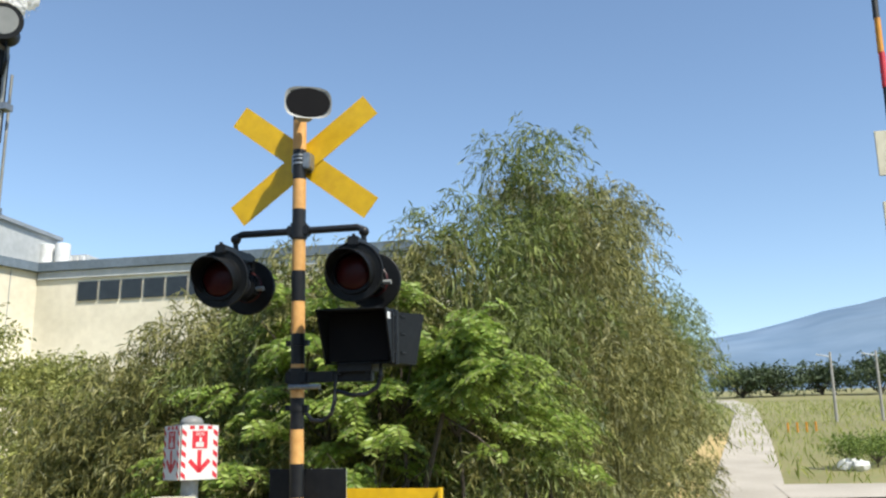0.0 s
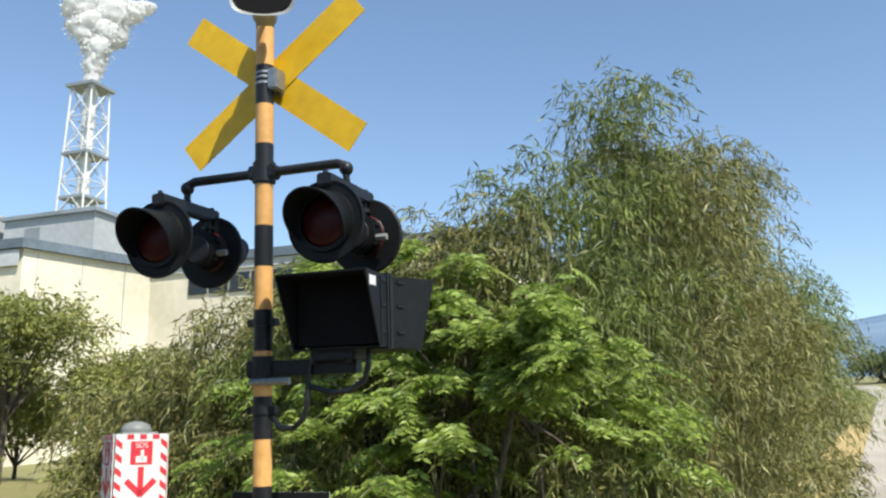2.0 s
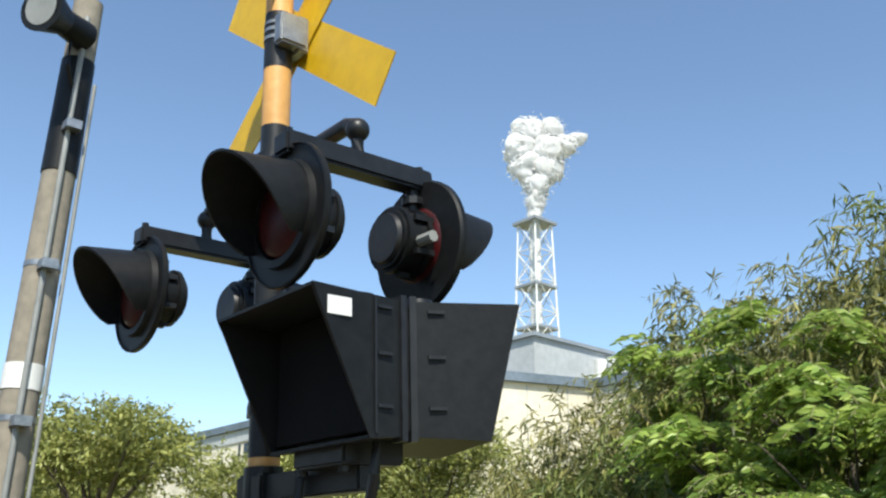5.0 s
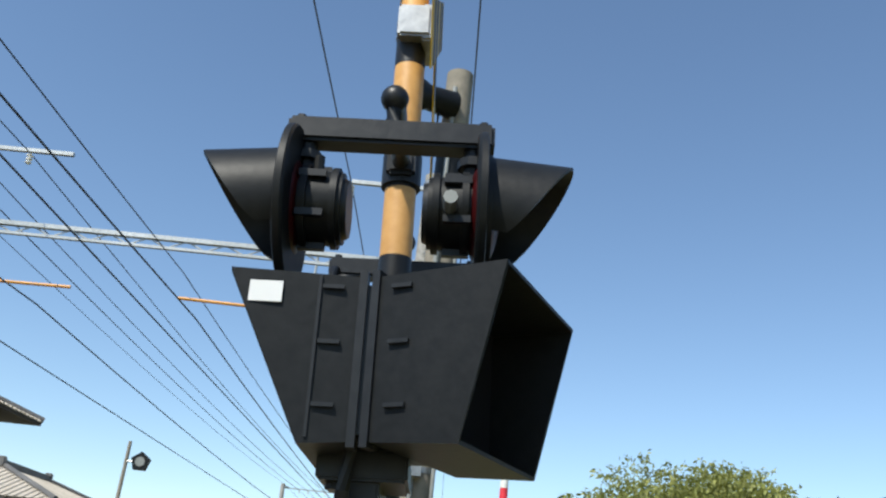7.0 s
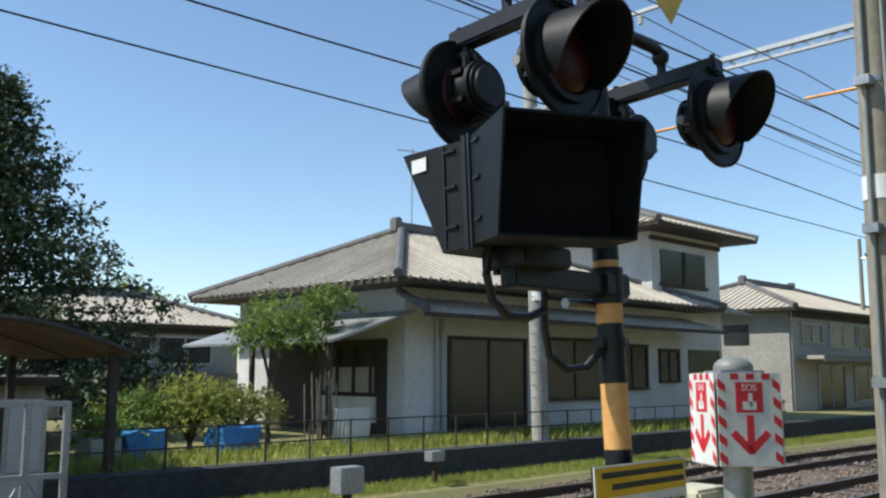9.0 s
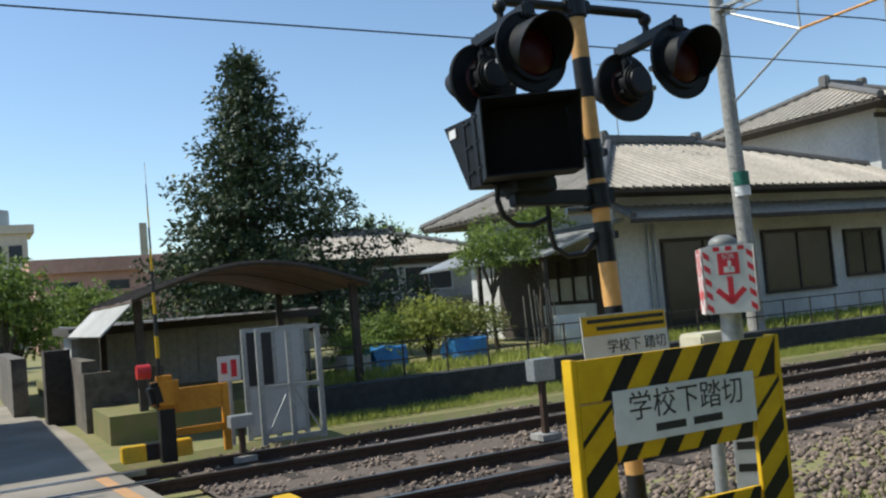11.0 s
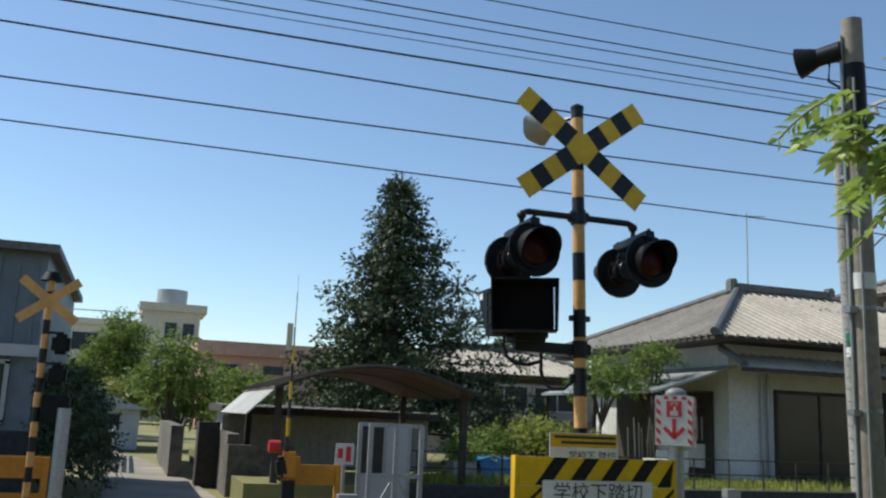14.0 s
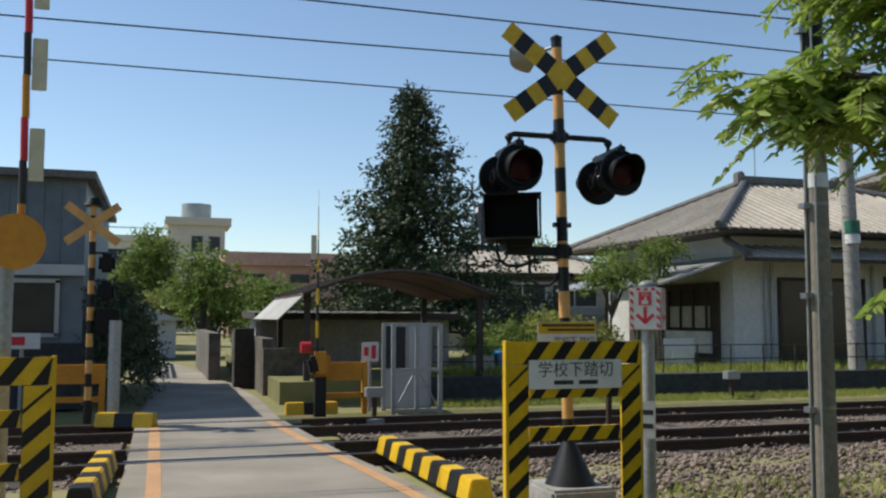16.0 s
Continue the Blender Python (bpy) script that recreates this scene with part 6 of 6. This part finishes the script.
def build_plants():
    build_thicket()
    build_conifer(-4.15, -19.8, 0.0, 8.35)
    for x, y, h, r in ((-14.5, 9.5, 3.8, 1.6), (-15.0, 13.0, 4.2, 1.9), (-16.3, 5.4, 4.1, 1.9), (-18.5, 10.5, 3.3, 1.8), (-14.0, 16.5, 3.4, 1.7), (-19.5, 3.0, 4.0, 2.0), (-22, 7, 3.4, 1.9)):
        tree(x, y, h, r, M["olive"], "pruned_tree", "rounded olive-green garden tree with bare forked trunks", 420, 0.13, 0.085, "pruned trees", 0.40, flat=0.55, blobs=13)
    for x, y, h, r in ((-10.5, 12.5, 2.4, 1.5), (-9.0, 15.0, 2.8, 1.6), (-12.0, 19, 3.0, 1.8), (-8, 9.5, 1.9, 1.2), (-11.5, 8.0, 1.2, 1.0), (-20, 17, 3.6, 2.2), (-16.5, 8.2, 1.5, 1.6), (-17.5, 11.5, 1.8, 1.8), (-16.5, 15.0, 2.2, 2.0), (-19, 5.5, 1.6, 1.6), (-24, 11, 2.6, 2.4), (-24, 5, 2.6, 2.4), (-22, 14, 3.0, 2.4)):
        tree(x, y, h, r, M["olive"], "shrub", "bushy olive-green shrub on the grass", 420, 0.13, 0.06, "shrubs", 0.15)
    # garden trees by the house and along the lane
    for x, y, h, r, mm in ((-7.9, -14.2, 3.0, 0.78, "shrub"), (-9.5, -14.6, 3.25, 0.66, "shrub"), (-6.0, -13.9, 1.15, 0.75, "grass"), (-5.0, -14.1, 0.9, 0.65, "shrub"), (-7.0, -13.9, 1.0, 0.7, "olive"), (-4.2, -13.4, 0.65, 0.55, "shrub")):
        tree(x, y, h, r, M[mm], "garden_tree", "clipped garden tree in the yard behind the wall", 800, 0.11, 0.06, "garden trees", 0.5 if h > 2 else 0.1, base=0.2)
    for x, y, h, r, mm in ((3.7, -50, 6.8, 1.8, "shrub"), (1.45, -32, 4.3, 1.15, "shrub"), (1.0, -33.5, 2.6, 1.2, "shrub"), (-2.4, -41, 3.0, 2.0, "shrub"), (3.4, -44, 2.4, 1.8, "olive"), (5.6, -52, 3.6, 2.0, "shrub"), (-9.5, -44, 4.6, 2.6, "shrub"), (-15.5, -38, 5.6, 2.2, "shrub"), (-20, -46, 5.5, 2.6, "shrub")):
        tree(x, y, h, r, M[mm], "tree", "leafy green tree on the slope behind the lane", 300, 0.26, 0.12, "far trees", 0.2)
    for x, y, h, r, mm in ((-46, -13.9, 4.4, 1.5, "olive"), (-60, -12.4, 2.5, 1.8, "shrub"), (-72, -12.6, 4.6, 2.4, "shrub"), (-95, -15.5, 7.0, 3.2, "pine"), (-110, -14.5, 6.0, 3.4, "shrub"), (-84, -11.8, 3.4, 2.4, "olive")):
        tree(x, y, h, r, M[mm], "tree", "bushy green tree beside the row of houses", 60, 0.4, 0.12, "trackside trees", 0.08)
    for x, y, h, r in ((-90, 18, 13, 9), (-105, 30, 15, 10), (-75, 22, 10, 7), (-120, 10, 11, 9), (-60, 12, 7, 5)):
        tree(x, y, h, r, M["olive"], "tree", "rounded olive-green tree far along the railway", 10, 0.8, 0.3, "distant trees", 0.1)
    for x, y, h, r in ((14, 110, 2.4, 3), (18, 112, 2.6, 3.2), (24, 115, 3.0, 3.2), (30, 112, 3.8, 3.6), (38, 118, 4.2, 4), (47, 120, 4, 4), (57, 120, 4, 4)):
        tree(x, y, h, r, M["pine"], "tree", "dark bushy tree at the far edge of the field", 40, 0.5, 0.2, "field edge trees", 0.02)
    # dark hedge at the mouth of the far lane
    t = thing("hedge", pose(0, 0, 0), "dense dark hedge beside the workshop", "hedge")
    foliage(t, "leaves", [(3.75, -10.6 - 0.8 * k, 0.35 + 0.1 * (k % 2)) for k in range(9)] + [(3.85, -10.8 - 0.8 * k, 1.0 + 0.1 * (k % 3)) for k in range(8)] + [(4.0, -11.0 - 0.9 * k, 1.6) for k in range(5)], [(0.5, 0.6, 0.6)] * 9 + [(0.45, 0.6, 0.5)] * 8 + [(0.35, 0.55, 0.4)] * 5, 650, 7, 0.11, 0.2, M["pine"], 0.4, 0.6)
    grass_patch("verge_grass", 7000, -2.9, 0.2, 1.7, 3.2, 0.22, 0.46, M["grass"], "tall fresh grass on the verge below the bamboo")
    grass_patch("verge_grass", 5000, -3.2, 0.7, 1.2, 3.6, 0.12, 0.34, M["grass"], "fresh green grass on the verge below the bamboo")
    grass_patch("bank_grass", 2600, -8, -0.9, -1.2, 1.4, 0.08, 0.2, M["grass"], "tufts of grass among the stones of the bank")
    grass_patch("verge_grass", 4500, -2.6, 0.3, 1.3, 3.0, 0.12, 0.34, M["grass"], "fresh grass tufts at the edge of the stones")
    grass_patch("verge_grass", 2500, 0.5, 1.5, 3.4, 8.0, 0.08, 0.2, M["grass"], "short grass beside the lane")
    grass_patch("trackside_grass", 24000, -30, -1.8, -10.15, -9.25, 0.07, 0.17, M["grass"], "bright green grass at the foot of the low wall", 0.02)
    grass_patch("yard_grass", 9000, -22, -2.0, -13.2, -11.0, 0.12, 0.32, M["grass"], "rough grass in the yard behind the wall", 0.42)
    grass_patch("field_grass", 9000, 6.2, 40, 22, 90, 0.25, 0.6, M["grass"], "rough grass of the field beside the path")
    grass_patch("lawn_grass", 6000, -22, -5, 3.5, 9, 0.06, 0.16, M["grass"], "short lawn beyond the crossing")
    # far things by the field
    for x, y, h in ((13.5, 53.5, 4.2), (16.1, 53.5, 4.2)):
        t = thing("utility_pole", pose(x, y, ground(x, y)), "slim pale utility pole standing in the field", "utility pole", "field poles")
        part("shaft", cyl((0, 0, 0), (0, 0, h), 0.10, 0.07, seg=12), M["concrete"], t, smooth=True)
        part("lamp_arm", cyl((0, 0, h * 0.93), (-0.8, 0, h * 0.97), 0.035, seg=8), M["galv"], t)
    for k in range(4):
        x, y = 9.3 + 0.5 * k, 44 + 0.3 * k
        t = thing("marker_post", pose(x, y, ground(x, y)), "short red-brown marker post beside the path", "post", "marker posts")
        part("shaft", cyl((0, 0, 0), (0, 0, 0.5), 0.05, seg=8), M["amber"], t)
    side = quads(bmesh.new(), [(5.6, 19.0, ground(6, 19.0) + 0.02), (26, 22.0, ground(26, 22.0) + 0.02), (26, 23.4, ground(26, 23.4) + 0.02), (5.6, 22.0, ground(6, 22.0) + 0.02)], [(0, 1, 2, 3)])
    tagged(part("side_path", side, M["gravel"]), "narrow gravel side path through the grass", "path", kind="structure")
    for x, y in ((8.6, 26.6), (9.6, 27.4), (10.6, 28.4)):
        tree(x, y, 0.8, 0.8, M["shrub"], "shrub", "low leafy weed bush in the rough grass", 300, 0.12, 0.03, "field shrubs", 0.05)
    for k, (x, y) in enumerate(((8.4, 26.2), (8.8, 26.1), (8.6, 26.35))):
        bm = bmesh.new()
        bmesh.ops.create_icosphere(bm, subdivisions=2, radius=1, matrix=pose(x, y, ground(x, y) + 0.1, 0, 0, 40 * k) @ Matrix.Diagonal((0.32, 0.22, 0.22, 1)))
        for v in bm.verts:
            v.co += Vector((noise.noise(v.co * 6), noise.noise(v.co * 6 + Vector((5, 0, 0))), noise.noise(v.co * 6 + Vector((0, 5, 0))))) * 0.07
        tagged(part("pale_stone", bm, M["white"]), "pale stone lying in the grass by the path", "stone", "pale stones")
    bm = bmesh.new()
    n = 60
    prof = []
    for k in range(n + 1):
        f = k / n
        X = -700 + 2100 * f
        Z = (100 + 75 * math.exp(-((X - 430) / 330) ** 2)) * (0.45 + 0.55 / (1 + math.exp(-(X + 150) / 90))) + 5 * noise.noise(Vector((X * 0.012, 0, 0))) + 2 * noise.noise(Vector((X * 0.05, 3, 0)))
        prof.append((X, Z))
    rows = []
    for y, s in ((430, 0.10), (560, 0.36), (680, 0.58), (790, 0.82), (900, 1.0), (1000, 0.7)):
        rows.append([bm.verts.new((X, y, Z * s + 4 * noise.noise(Vector((X * 0.02, y * 0.02, 0))))) for X, Z in prof])
    for a, b in zip(rows, rows[1:]):
        for k in range(n):
            bm.faces.new((a[k], a[k + 1], b[k + 1], b[k]))
    bmesh.ops.recalc_face_normals(bm, faces=bm.faces)
    tagged(part("distant_mountain", bm, M["hill"], None, smooth=True), "long mountain with blue haze painted in, beyond the fields", "mountain", kind="structure")


def motions():
    for i, (ob, (x, y, z)) in enumerate(PUFFS):
        rise = 0.12 + 0.10 * z
        walk(ob, [(0.0, pose(x, y, z, 0, 0, 0)), (8.0, pose(x + 0.25 * rise, y + 0.5 * rise, z + 0.5 * rise, 0, 0, 14)), (16.0, pose(x + 0.5 * rise, y + rise, z + rise, 0, 0, 30))])


build_far_side()
build_houses()
build_factory()
build_steam()
build_plants()
motions()
